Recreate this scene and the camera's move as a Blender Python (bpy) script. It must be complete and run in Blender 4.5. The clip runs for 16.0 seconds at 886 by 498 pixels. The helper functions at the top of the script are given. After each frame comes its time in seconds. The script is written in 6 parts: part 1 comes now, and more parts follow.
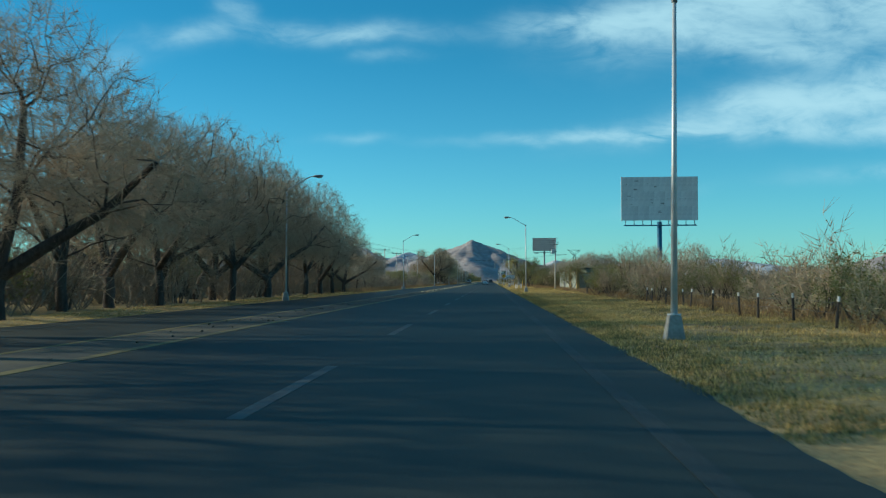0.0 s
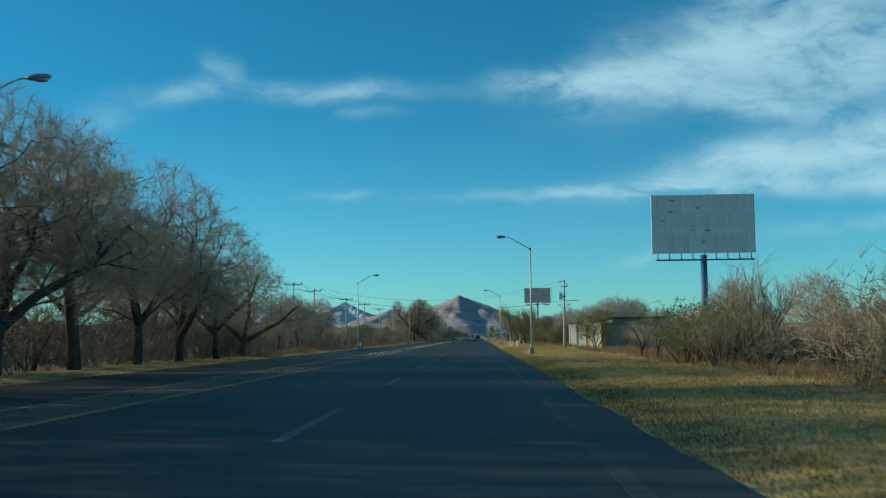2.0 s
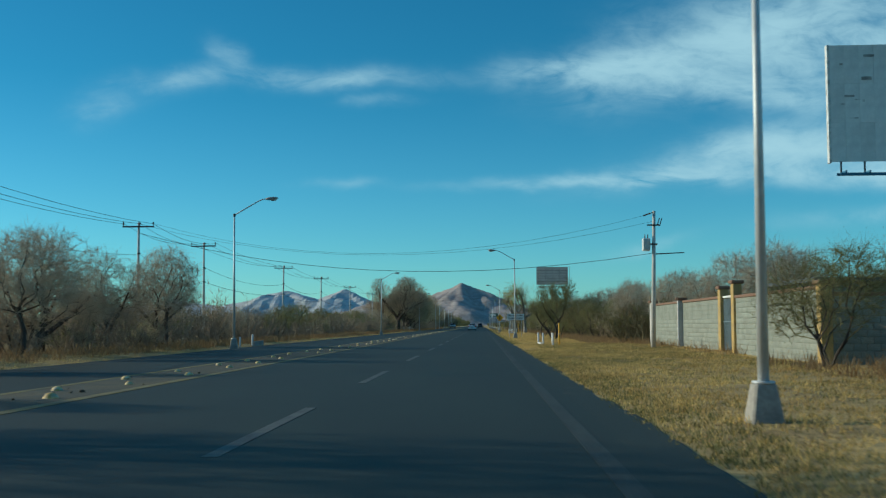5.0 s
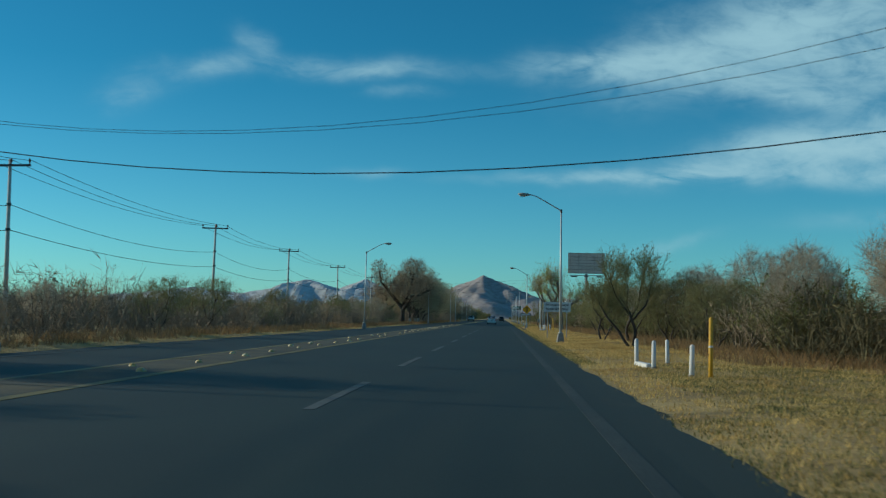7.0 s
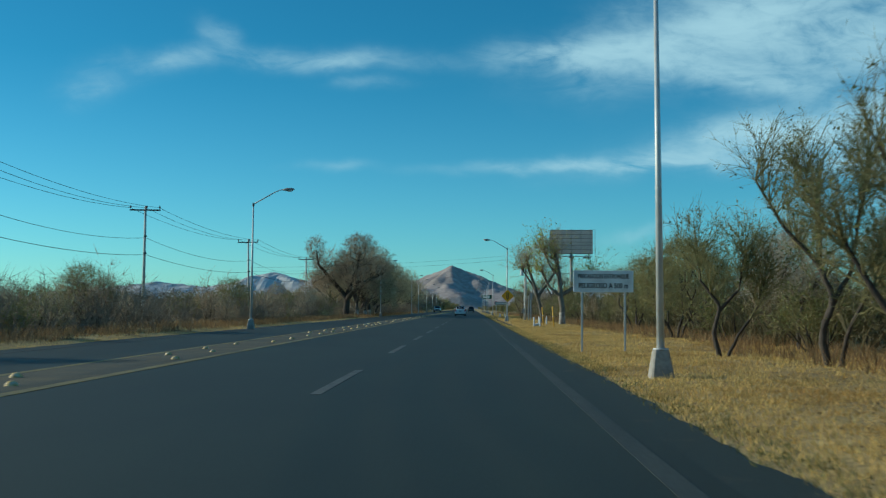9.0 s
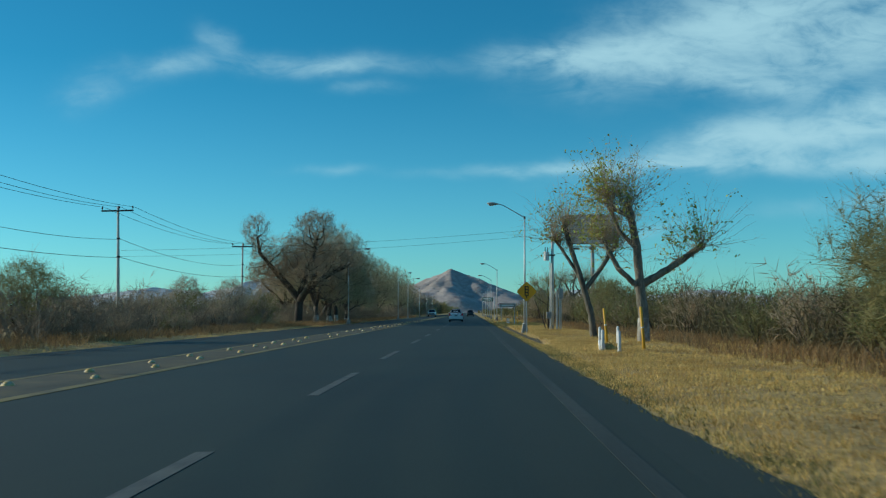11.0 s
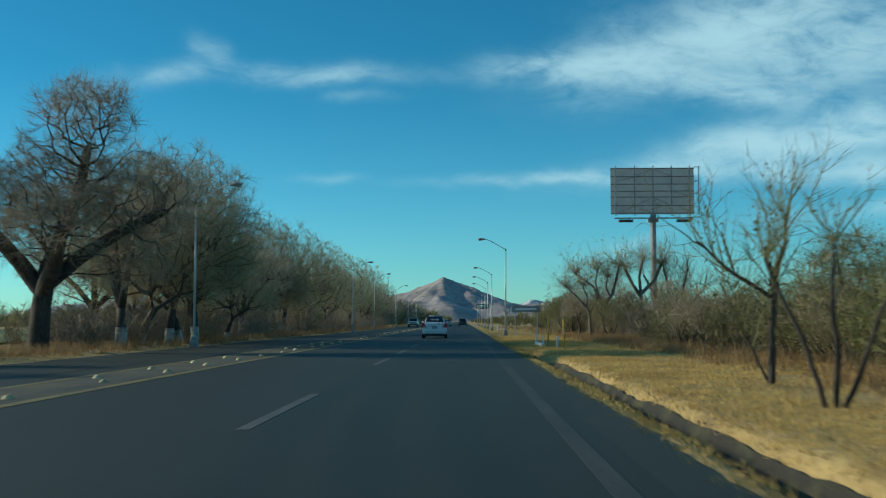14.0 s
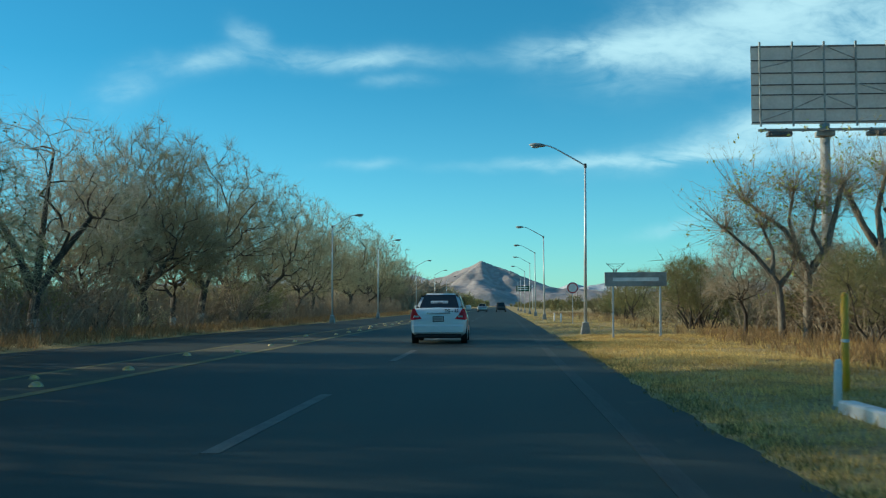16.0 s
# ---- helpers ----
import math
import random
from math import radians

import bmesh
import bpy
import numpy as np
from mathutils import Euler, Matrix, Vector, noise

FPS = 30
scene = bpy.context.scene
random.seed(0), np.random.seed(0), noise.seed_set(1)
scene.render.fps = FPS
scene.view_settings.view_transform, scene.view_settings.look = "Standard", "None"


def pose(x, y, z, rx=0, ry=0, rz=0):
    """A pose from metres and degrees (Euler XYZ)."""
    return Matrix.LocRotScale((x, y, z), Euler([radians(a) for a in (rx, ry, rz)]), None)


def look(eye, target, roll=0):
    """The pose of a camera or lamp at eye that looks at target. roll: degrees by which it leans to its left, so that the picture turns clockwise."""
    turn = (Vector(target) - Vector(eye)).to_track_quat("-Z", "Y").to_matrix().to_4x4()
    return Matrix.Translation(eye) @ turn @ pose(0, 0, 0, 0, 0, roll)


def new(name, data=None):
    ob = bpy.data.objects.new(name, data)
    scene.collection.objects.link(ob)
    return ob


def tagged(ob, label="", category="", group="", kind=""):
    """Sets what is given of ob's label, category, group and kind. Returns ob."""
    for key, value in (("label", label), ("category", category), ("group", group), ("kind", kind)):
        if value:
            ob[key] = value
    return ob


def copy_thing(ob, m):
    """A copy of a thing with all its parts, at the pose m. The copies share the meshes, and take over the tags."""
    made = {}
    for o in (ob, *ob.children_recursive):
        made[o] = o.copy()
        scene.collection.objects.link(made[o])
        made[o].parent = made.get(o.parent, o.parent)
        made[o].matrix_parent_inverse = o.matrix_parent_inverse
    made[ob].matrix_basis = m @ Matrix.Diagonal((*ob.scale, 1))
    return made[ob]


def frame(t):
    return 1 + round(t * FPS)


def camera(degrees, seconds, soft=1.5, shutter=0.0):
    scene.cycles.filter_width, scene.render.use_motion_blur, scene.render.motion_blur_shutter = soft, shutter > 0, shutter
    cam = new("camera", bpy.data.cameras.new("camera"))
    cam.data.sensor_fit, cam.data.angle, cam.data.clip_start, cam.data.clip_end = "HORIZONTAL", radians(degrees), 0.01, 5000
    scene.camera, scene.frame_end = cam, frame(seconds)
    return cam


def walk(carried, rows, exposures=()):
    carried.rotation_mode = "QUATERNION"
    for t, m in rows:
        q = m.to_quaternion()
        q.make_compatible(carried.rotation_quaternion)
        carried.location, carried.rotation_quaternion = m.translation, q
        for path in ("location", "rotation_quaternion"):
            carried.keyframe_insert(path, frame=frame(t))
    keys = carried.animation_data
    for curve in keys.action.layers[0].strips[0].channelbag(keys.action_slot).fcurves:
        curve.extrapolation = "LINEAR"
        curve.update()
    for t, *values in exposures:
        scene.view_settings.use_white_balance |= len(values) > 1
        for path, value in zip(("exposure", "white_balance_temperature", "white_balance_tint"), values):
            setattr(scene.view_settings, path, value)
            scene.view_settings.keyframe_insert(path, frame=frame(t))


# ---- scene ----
cam = camera(44.85, 16.0, soft=1.2, shutter=0.16)
PATH = [
    (0.0, pose(-0.154, 7.14, 1.15, 91.704, 0.102, 2.566)),
    (0.5, pose(-0.209, 16.74, 1.15, 92.980, 0.429, 1.797)),
    (1.0, pose(-0.179, 26.37, 1.15, 94.911, 0.479, 1.883)),
    (1.5, pose(-0.165, 36.02, 1.15, 93.937, 0.435, 2.414)),
    (2.0, pose(-0.035, 45.77, 1.15, 94.689, 0.548, 1.897)),
    (2.5, pose(0.020, 55.26, 1.15, 94.541, 1.043, 1.286)),
    (3.0, pose(0.058, 64.57, 1.15, 94.525, 0.718, 1.827)),
    (3.5, pose(0.091, 73.72, 1.15, 94.347, 0.867, 1.646)),
    (6.0, pose(0.065, 118.96, 1.15, 94.022, -0.968, 1.803)),
    (6.5, pose(0.055, 127.97, 1.15, 94.383, -1.556, 1.638)),
    (7.0, pose(0.020, 136.93, 1.15, 93.632, -1.297, 3.164)),
    (7.5, pose(-0.043, 145.92, 1.15, 92.194, -0.939, 2.966)),
    (8.0, pose(-0.107, 154.90, 1.15, 92.524, -0.449, 2.168)),
    (8.5, pose(-0.201, 163.89, 1.15, 93.382, -1.487, 3.458)),
    (9.0, pose(-0.238, 172.77, 1.15, 93.169, -0.412, 1.515)),
    (9.5, pose(-0.279, 181.65, 1.15, 92.567, -1.010, 1.919)),
    (12.0, pose(0.048, 226.80, 1.15, 93.811, 0.587, 1.282)),
    (12.5, pose(0.095, 236.02, 1.15, 93.788, 0.495, 1.362)),
    (13.0, pose(0.127, 245.19, 1.15, 95.258, 0.767, 1.573)),
    (13.5, pose(0.070, 254.38, 1.15, 93.832, 1.714, 1.638)),
    (14.0, pose(0.066, 265.54, 1.15, 93.856, 0.072, 1.134)),
    (14.5, pose(0.061, 283.75, 1.15, 94.149, 0.043, 2.213)),
    (15.0, pose(-0.026, 292.20, 1.15, 93.075, 0.735, 2.067)),
    (15.5, pose(-0.001, 298.91, 1.15, 92.817, 0.558, 2.223)),
    (16.0, pose(-0.003, 305.65, 1.15, 93.034, 0.161, 3.172)),
]
walk(cam, PATH, exposures=[(t, e, k, -2.5) for t, e, k in ((0.0, 0.04, 5450), (1.5, -0.08, 5450), (3.5, -0.14, 5450), (6.0, -0.29, 5430), (7.0, -0.41, 5430), (8.0, -0.26, 5440), (9.0, -0.16, 5450), (12.5, -0.16, 5480), (14.0, -0.08, 5550), (15.0, 0.22, 5650), (16.0, 0.28, 5720))])

# ---------------------------------------------------------------- light
SUN_AHEAD, SUN_UP = radians(11), radians(19)
to_sun = Vector((-math.cos(SUN_AHEAD) * math.cos(SUN_UP), math.sin(SUN_AHEAD) * math.cos(SUN_UP), math.sin(SUN_UP)))
sun = new("sun", bpy.data.lights.new("sun", "SUN"))
sun.data.energy, sun.data.angle, sun.data.color = 4.2, radians(0.6), (1.0, 0.80, 0.56)
sun.matrix_world = look(to_sun * 100, (0, 0, 0))

world = bpy.data.worlds.new("sky")
scene.world = world
world.use_nodes = True
wt = world.node_tree
wt.nodes.clear()


def wnode(kind, **props):
    n = wt.nodes.new(kind)
    for key, value in props.items():
        if key == "op":
            n.operation = value
        elif key == "a":
            n.inputs[0].default_value = value
        elif key == "b":
            n.inputs[1].default_value = value
    return n


def wl(a, b):
    wt.links.new(a, b)


def wmath(op, a, b=None, clamp=False):
    n = wt.nodes.new("ShaderNodeMath")
    n.operation, n.use_clamp = op, clamp
    for i, v in enumerate((a, b)):
        if v is None:
            continue
        if isinstance(v, (int, float)):
            n.inputs[i].default_value = v
        else:
            wl(v, n.inputs[i])
    return n.outputs[0]


sky = wt.nodes.new("ShaderNodeTexSky")
sky.sky_type, sky.sun_disc = "NISHITA", False
sky.sun_elevation, sky.sun_rotation = SUN_UP, math.atan2(to_sun.x, to_sun.y)
sky.air_density, sky.dust_density, sky.ozone_density, sky.altitude = 1.0, 0.6, 2.0, 1200
coord = wt.nodes.new("ShaderNodeTexCoord")
sep = wt.nodes.new("ShaderNodeSeparateXYZ")
wl(coord.outputs["Generated"], sep.inputs[0])
ahead = wmath("MAXIMUM", wmath("ABSOLUTE", sep.outputs[1]), 0.15)
cu, cv = wmath("DIVIDE", sep.outputs[0], ahead), wmath("DIVIDE", sep.outputs[2], ahead)
flat = wt.nodes.new("ShaderNodeCombineXYZ")
wl(cu, flat.inputs[0]), wl(cv, flat.inputs[1])


def cloud_noise(sx, sy, scale, detail, rough, warp, turn):
    m = wt.nodes.new("ShaderNodeMapping")
    m.inputs["Rotation"].default_value = (0, 0, turn)
    m.inputs["Scale"].default_value = (sx, sy, 1)
    n = wt.nodes.new("ShaderNodeTexNoise")
    n.inputs["Scale"].default_value, n.inputs["Detail"].default_value = scale, detail
    n.inputs["Roughness"].default_value, n.inputs["Distortion"].default_value = rough, warp
    wl(flat.outputs[0], m.inputs[0]), wl(m.outputs[0], n.inputs["Vector"])
    return n.outputs["Fac"]


wisp = cloud_noise(1.0, 2.6, 11.0, 9, 0.60, 0.5, -0.12)
broad = cloud_noise(1.0, 2.2, 26.0, 6, 0.62, 0.9, -0.25)
bend = wt.nodes.new("ShaderNodeTexNoise")
bend.inputs["Scale"].default_value, bend.inputs["Detail"].default_value = 13.0, 4
wl(flat.outputs[0], bend.inputs["Vector"])
bent = wt.nodes.new("ShaderNodeSeparateColor")
wl(bend.outputs["Color"], bent.inputs[0])
bu = wmath("ADD", cu, wmath("MULTIPLY", wmath("SUBTRACT", bent.outputs[0], 0.5), 0.075))
bv = wmath("ADD", cv, wmath("MULTIPLY", wmath("SUBTRACT", bent.outputs[1], 0.5), 0.026))


def bank(u0, v0, su, sv, turn):
    """A soft patch of cirrus round the heading u0, v0."""
    du, dv = wmath("SUBTRACT", bu, u0), wmath("SUBTRACT", bv, v0)
    c, s = math.cos(turn), math.sin(turn)
    p = wmath("DIVIDE", wmath("ADD", wmath("MULTIPLY", du, c), wmath("MULTIPLY", dv, s)), su)
    q = wmath("DIVIDE", wmath("SUBTRACT", wmath("MULTIPLY", dv, c), wmath("MULTIPLY", du, s)), sv)
    r = wmath("ADD", wmath("MULTIPLY", p, p), wmath("MULTIPLY", q, q))
    return wmath("POWER", 2.718, wmath("MULTIPLY", r, -1.0))


total = None
for u0, v0, su, sv, turn, gain in ((0.115, 0.240, 0.075, 0.012, 0.03, 1.5), (0.205, 0.255, 0.085, 0.025, 0.25, 1.25), (0.30, 0.298, 0.13, 0.038, 0.3, 1.2), (0.37, 0.250, 0.13, 0.027, 0.06, 1.5), (0.265, 0.212, 0.065, 0.013, -0.15, 0.9),
                                   (0.27, 0.160, 0.11, 0.012, 0.16, 1.7), (0.40, 0.183, 0.12, 0.017, 0.10, 2.0), (0.12, 0.136, 0.11, 0.0050, 0.03, 1.0), (0.19, 0.139, 0.06, 0.007, 0.0, 0.9), (0.36, 0.143, 0.13, 0.011, 0.03, 1.6),
                                   (-0.155, 0.236, 0.085, 0.0085, 0.0, 0.75), (-0.240, 0.253, 0.010, 0.022, 0.9, 0.36), (-0.280, 0.234, 0.038, 0.010, 0.1, 0.42), (-0.357, 0.216, 0.032, 0.016, 0.35, 0.30), (-0.095, 0.214, 0.032, 0.006, 0.0, 0.25),
                                   (-0.13, 0.133, 0.026, 0.005, 0.05, 0.25), (0.15, 0.071, 0.035, 0.006, 0.25, 0.3), (0.39, 0.105, 0.08, 0.008, 0.1, 0.6)):
    b = wmath("MULTIPLY", bank(u0, v0, su, sv, turn), gain)
    total = b if total is None else wmath("ADD", total, b)
shape = wmath("MULTIPLY", wmath("SUBTRACT", wisp, 0.26), 2.3, True)
shape = wmath("MULTIPLY", shape, wmath("MULTIPLY", wmath("SUBTRACT", broad, 0.02), 1.9, True))
veil = wmath("MULTIPLY", total, shape)
veil = wmath("MULTIPLY", wmath("SUBTRACT", 1.0, wmath("POWER", 2.718, wmath("MULTIPLY", veil, -1.8))), 0.92, True)
tint = wt.nodes.new("ShaderNodeMix")
tint.data_type, tint.blend_type = "RGBA", "MULTIPLY"
tint.inputs[0].default_value = 1.0
hue = wt.nodes.new("ShaderNodeMix")
hue.data_type = "RGBA"
hue.inputs[6].default_value, hue.inputs[7].default_value = (0.66, 1.17, 1.22, 1), (0.33, 0.92, 1.0, 1)
wl(wmath("MULTIPLY", wmath("ABSOLUTE", sep.outputs[2]), 4.5, True), hue.inputs[0])
high = wt.nodes.new("ShaderNodeMix")
high.data_type = "RGBA"
high.inputs[7].default_value = (0.95, 1.28, 1.22, 1)
wl(wmath("MULTIPLY", wmath("SUBTRACT", sep.outputs[2], 0.40), 3.0, True), high.inputs[0])
wl(hue.outputs[2], high.inputs[6])
wl(high.outputs[2], tint.inputs[7])
wl(sky.outputs[0], tint.inputs[6])
mix = wt.nodes.new("ShaderNodeMix")
mix.data_type = "RGBA"
wl(veil, mix.inputs[0]), wl(tint.outputs[2], mix.inputs[6])
mix.inputs[7].default_value = (5.4, 7.3, 7.5, 1)
back = wt.nodes.new("ShaderNodeBackground")
back.inputs[1].default_value = 0.10
out = wt.nodes.new("ShaderNodeOutputWorld")
wl(mix.outputs[2], back.inputs[0]), wl(back.outputs[0], out.inputs[0])


# ---------------------------------------------------------------- materials
def mat(name, color, rough=0.8, metal=0.0, var=0.15, scale=3.0, fine=40.0, bump=0.15, other=None, where=(0.45, 0.65), stretch=(1, 1, 1),
        per_object=0.0, per_piece=0.0, spec=0.4, detail_bump=0.02, space="Object"):
    """A worn surface: base colour with stains (scale), grain (fine) and relief; other: a second colour in patches."""
    m = bpy.data.materials.new(name)
    m.use_nodes = True
    nt = m.node_tree
    b = nt.nodes["Principled BSDF"]
    L = nt.links.new
    co = nt.nodes.new("ShaderNodeTexCoord")
    mp = nt.nodes.new("ShaderNodeMapping")
    mp.inputs["Scale"].default_value = stretch
    L(co.outputs[space], mp.inputs[0])

    def nz(s, d, r):
        n = nt.nodes.new("ShaderNodeTexNoise")
        n.inputs["Scale"].default_value, n.inputs["Detail"].default_value, n.inputs["Roughness"].default_value = s, d, r
        L(mp.outputs[0], n.inputs["Vector"])
        return n.outputs["Fac"]

    big, small = nz(scale, 5, 0.6), nz(fine, 3, 0.6)
    col = nt.nodes.new("ShaderNodeMix")
    col.data_type = "RGBA"
    second = other or tuple(c * 0.6 for c in color)
    col.inputs[6].default_value, col.inputs[7].default_value = (*color, 1), (*second, 1)
    rp = nt.nodes.new("ShaderNodeMapRange")
    rp.inputs[1].default_value, rp.inputs[2].default_value = where
    L(big, rp.inputs[0]), L(rp.outputs[0], col.inputs[0])
    val = nt.nodes.new("ShaderNodeMapRange")
    val.inputs[1].default_value, val.inputs[2].default_value = 0.25, 0.75
    val.inputs[3].default_value, val.inputs[4].default_value = 1 - var, 1 + var
    L(small, val.inputs[0])
    hsv = nt.nodes.new("ShaderNodeHueSaturation")
    L(col.outputs[2], hsv.inputs["Color"])
    value = val.outputs[0]
    for amount, source in ((per_object, "obj"), (per_piece, "piece")):
        if amount:
            info = nt.nodes.new("ShaderNodeObjectInfo" if source == "obj" else "ShaderNodeNewGeometry")
            rnd = info.outputs["Random" if source == "obj" else "Random Per Island"]
            mr = nt.nodes.new("ShaderNodeMapRange")
            mr.inputs[3].default_value, mr.inputs[4].default_value = 1 - amount, 1 + amount
            L(rnd, mr.inputs[0])
            mu = nt.nodes.new("ShaderNodeMath")
            mu.operation = "MULTIPLY"
            L(value, mu.inputs[0]), L(mr.outputs[0], mu.inputs[1])
            value = mu.outputs[0]
    L(value, hsv.inputs["Value"])
    L(hsv.outputs[0], b.inputs["Base Color"])
    b.inputs["Roughness"].default_value, b.inputs["Metallic"].default_value = rough, metal
    b.inputs["Specular IOR Level"].default_value = spec
    if bump:
        bp = nt.nodes.new("ShaderNodeBump")
        bp.inputs["Strength"].default_value, bp.inputs["Distance"].default_value = bump, detail_bump
        L(small, bp.inputs["Height"]), L(bp.outputs[0], b.inputs["Normal"])
    return m


def lets_light_through(m, share):
    """Thin leaves, straw and vinyl pass part of the light to their far side."""
    nt = m.node_tree
    b, o = nt.nodes["Principled BSDF"], nt.nodes["Material Output"]
    tr, mx = nt.nodes.new("ShaderNodeBsdfTranslucent"), nt.nodes.new("ShaderNodeMixShader")
    mx.inputs[0].default_value = share
    nt.links.new(b.inputs["Base Color"].links[0].from_socket, tr.inputs[0])
    nt.links.new(b.outputs[0], mx.inputs[1]), nt.links.new(tr.outputs[0], mx.inputs[2]), nt.links.new(mx.outputs[0], o.inputs[0])
    return m


ASPHALT = mat("asphalt", (0.0210, 0.0300, 0.0205), 0.70, var=0.22, scale=0.35, fine=34, bump=0.10, other=(0.0145, 0.0210, 0.0150), where=(0.36, 0.68), stretch=(1.3, 0.4, 1), spec=0.4)
SHOULDER = mat("old_asphalt", (0.0225, 0.0315, 0.0245), 0.72, var=0.28, scale=0.9, fine=26, bump=0.25, other=(0.085, 0.072, 0.043), where=(0.60, 0.80))
MEDIAN = mat("median_concrete", (0.072, 0.074, 0.056), 0.9, var=0.25, scale=0.7, fine=18, bump=0.4, other=(0.12, 0.105, 0.06), where=(0.46, 0.68))
PAINT_W = mat("white_road_paint", (0.115, 0.122, 0.108), 0.7, var=0.2, scale=1.6, fine=14, other=(0.06, 0.062, 0.062), where=(0.42, 0.66), stretch=(2, 0.6, 1))
PAINT_OLD = mat("worn_white_paint", (0.048, 0.056, 0.049), 0.72, var=0.25, scale=1.1, fine=14, other=(0.027, 0.034, 0.030), where=(0.36, 0.62), stretch=(2, 0.3, 1))
PAINT_Y = mat("yellow_road_paint", (0.21, 0.17, 0.055), 0.7, var=0.25, scale=1.2, fine=12, other=(0.10, 0.09, 0.05), where=(0.46, 0.68))
EARTH = mat("dry_ground", (0.43, 0.31, 0.12), 0.95, var=0.45, scale=0.45, fine=11.0, bump=0.5, other=(0.25, 0.175, 0.07), where=(0.42, 0.66), detail_bump=0.03)
STRAW = mat("dry_grass", (0.68, 0.50, 0.18), 0.85, var=0.25, scale=0.35, fine=3, bump=0, other=(0.48, 0.32, 0.11), per_piece=0.35)
GREENGRASS = mat("short_green_grass", (0.20, 0.195, 0.072), 0.85, var=0.25, scale=0.5, fine=3, bump=0, other=(0.27, 0.225, 0.085), per_piece=0.3)
WEED = mat("brown_weeds", (0.33, 0.215, 0.10), 0.9, var=0.2, scale=0.12, fine=3, bump=0, other=(0.24, 0.18, 0.10), per_piece=0.35)
BARK = mat("grey_brown_bark", (0.078, 0.065, 0.054), 0.95, var=0.45, scale=4, fine=26, bump=0.9, other=(0.040, 0.034, 0.029), stretch=(1, 1, 0.25), per_object=0.15)
PALEBARK = mat("pale_cottonwood_bark", (0.20, 0.175, 0.14), 0.95, var=0.45, scale=4, fine=26, bump=0.9, other=(0.09, 0.078, 0.064), stretch=(1, 1, 0.25), per_object=0.15)
TWIG = mat("winter_twigs", (0.47, 0.41, 0.31), 0.9, var=0.2, scale=0.5, fine=6, bump=0, other=(0.34, 0.28, 0.20), per_object=0.2)
TWIG_R = mat("reddish_twigs", (0.4250, 0.3375, 0.2313), 0.9, var=0.2, scale=0.5, fine=6, bump=0, other=(0.3250, 0.2562, 0.1750), per_object=0.2)
TWIG_O = mat("brown_olive_twigs", (0.4250, 0.3750, 0.2313), 0.9, var=0.22, scale=0.5, fine=6, bump=0, other=(0.3250, 0.2812, 0.1688), per_object=0.22)
TWIG_G = mat("olive_twigs", (0.27, 0.25, 0.115), 0.9, var=0.25, scale=0.5, fine=6, bump=0, other=(0.20, 0.185, 0.09), per_object=0.2)
SCRUB = mat("dark_scrub_twigs", (0.2625, 0.2125, 0.1500), 0.9, var=0.2, scale=0.5, fine=6, bump=0, other=(0.2000, 0.1625, 0.1187), per_piece=0.25)
THICK = mat("dark_olive_scrub", (0.165, 0.14, 0.07), 0.9, var=0.25, scale=0.4, fine=6, bump=0, other=(0.105, 0.088, 0.047), per_piece=0.3)
LEAF_O = mat("olive_leaves", (0.145, 0.165, 0.05), 0.8, var=0.2, scale=0.6, fine=6, bump=0, other=(0.20, 0.19, 0.07), per_piece=0.35, per_object=0.2)
LEAF_Y = mat("yellow_green_leaves", (0.40, 0.44, 0.09), 0.6, var=0.2, scale=0.8, fine=6, bump=0, other=(0.42, 0.36, 0.09), per_piece=0.35)
for m_ in (LEAF_O, LEAF_Y, STRAW, GREENGRASS, WEED, TWIG, TWIG_R, TWIG_O, TWIG_G):
    lets_light_through(m_, 0.3 if m_.name.endswith("twigs") else 0.4)
WHITEWASH = mat("whitewash", (0.50, 0.48, 0.43), 0.9, var=0.25, scale=2.5, fine=14, other=(0.22, 0.19, 0.16), where=(0.42, 0.62))
GALV = mat("galvanised_steel", (0.58, 0.60, 0.60), 0.5, metal=0.25, var=0.08, scale=1.2, fine=12, other=(0.48, 0.50, 0.50), bump=0.05)
CONC = mat("concrete", (0.36, 0.34, 0.30), 0.9, var=0.2, scale=1.6, fine=16, other=(0.26, 0.245, 0.22))
POLECONC = mat("pole_concrete", (0.56, 0.54, 0.50), 0.9, var=0.15, scale=1.2, fine=16, other=(0.40, 0.385, 0.36))
BLOCK = mat("grey_block", (0.30, 0.315, 0.265), 0.95, var=0.2, scale=1.1, fine=30, bump=0.5, other=(0.23, 0.25, 0.205), per_object=0.10)
MORTAR = mat("mortar", (0.28, 0.29, 0.245), 0.95, var=0.2, scale=2, fine=25, other=(0.23, 0.24, 0.20))
OCHRE = mat("ochre_painted_concrete", (0.50, 0.34, 0.12), 0.85, var=0.15, scale=2, fine=16, other=(0.36, 0.26, 0.12))
TERRA = mat("terracotta_coping", (0.23, 0.14, 0.09), 0.9, var=0.25, scale=3, fine=16, other=(0.22, 0.12, 0.08))
GATE = mat("grey_gate_steel", (0.16, 0.21, 0.23), 0.6, metal=0.2, var=0.12, scale=1.4, fine=20, other=(0.12, 0.15, 0.16))
PANEL = mat("weathered_sheet", (0.74, 0.74, 0.72), 0.8, var=0.08, scale=0.9, fine=7, bump=0.1, other=(0.60, 0.605, 0.60), where=(0.48, 0.66), stretch=(1, 1, 0.8), per_object=0.06)
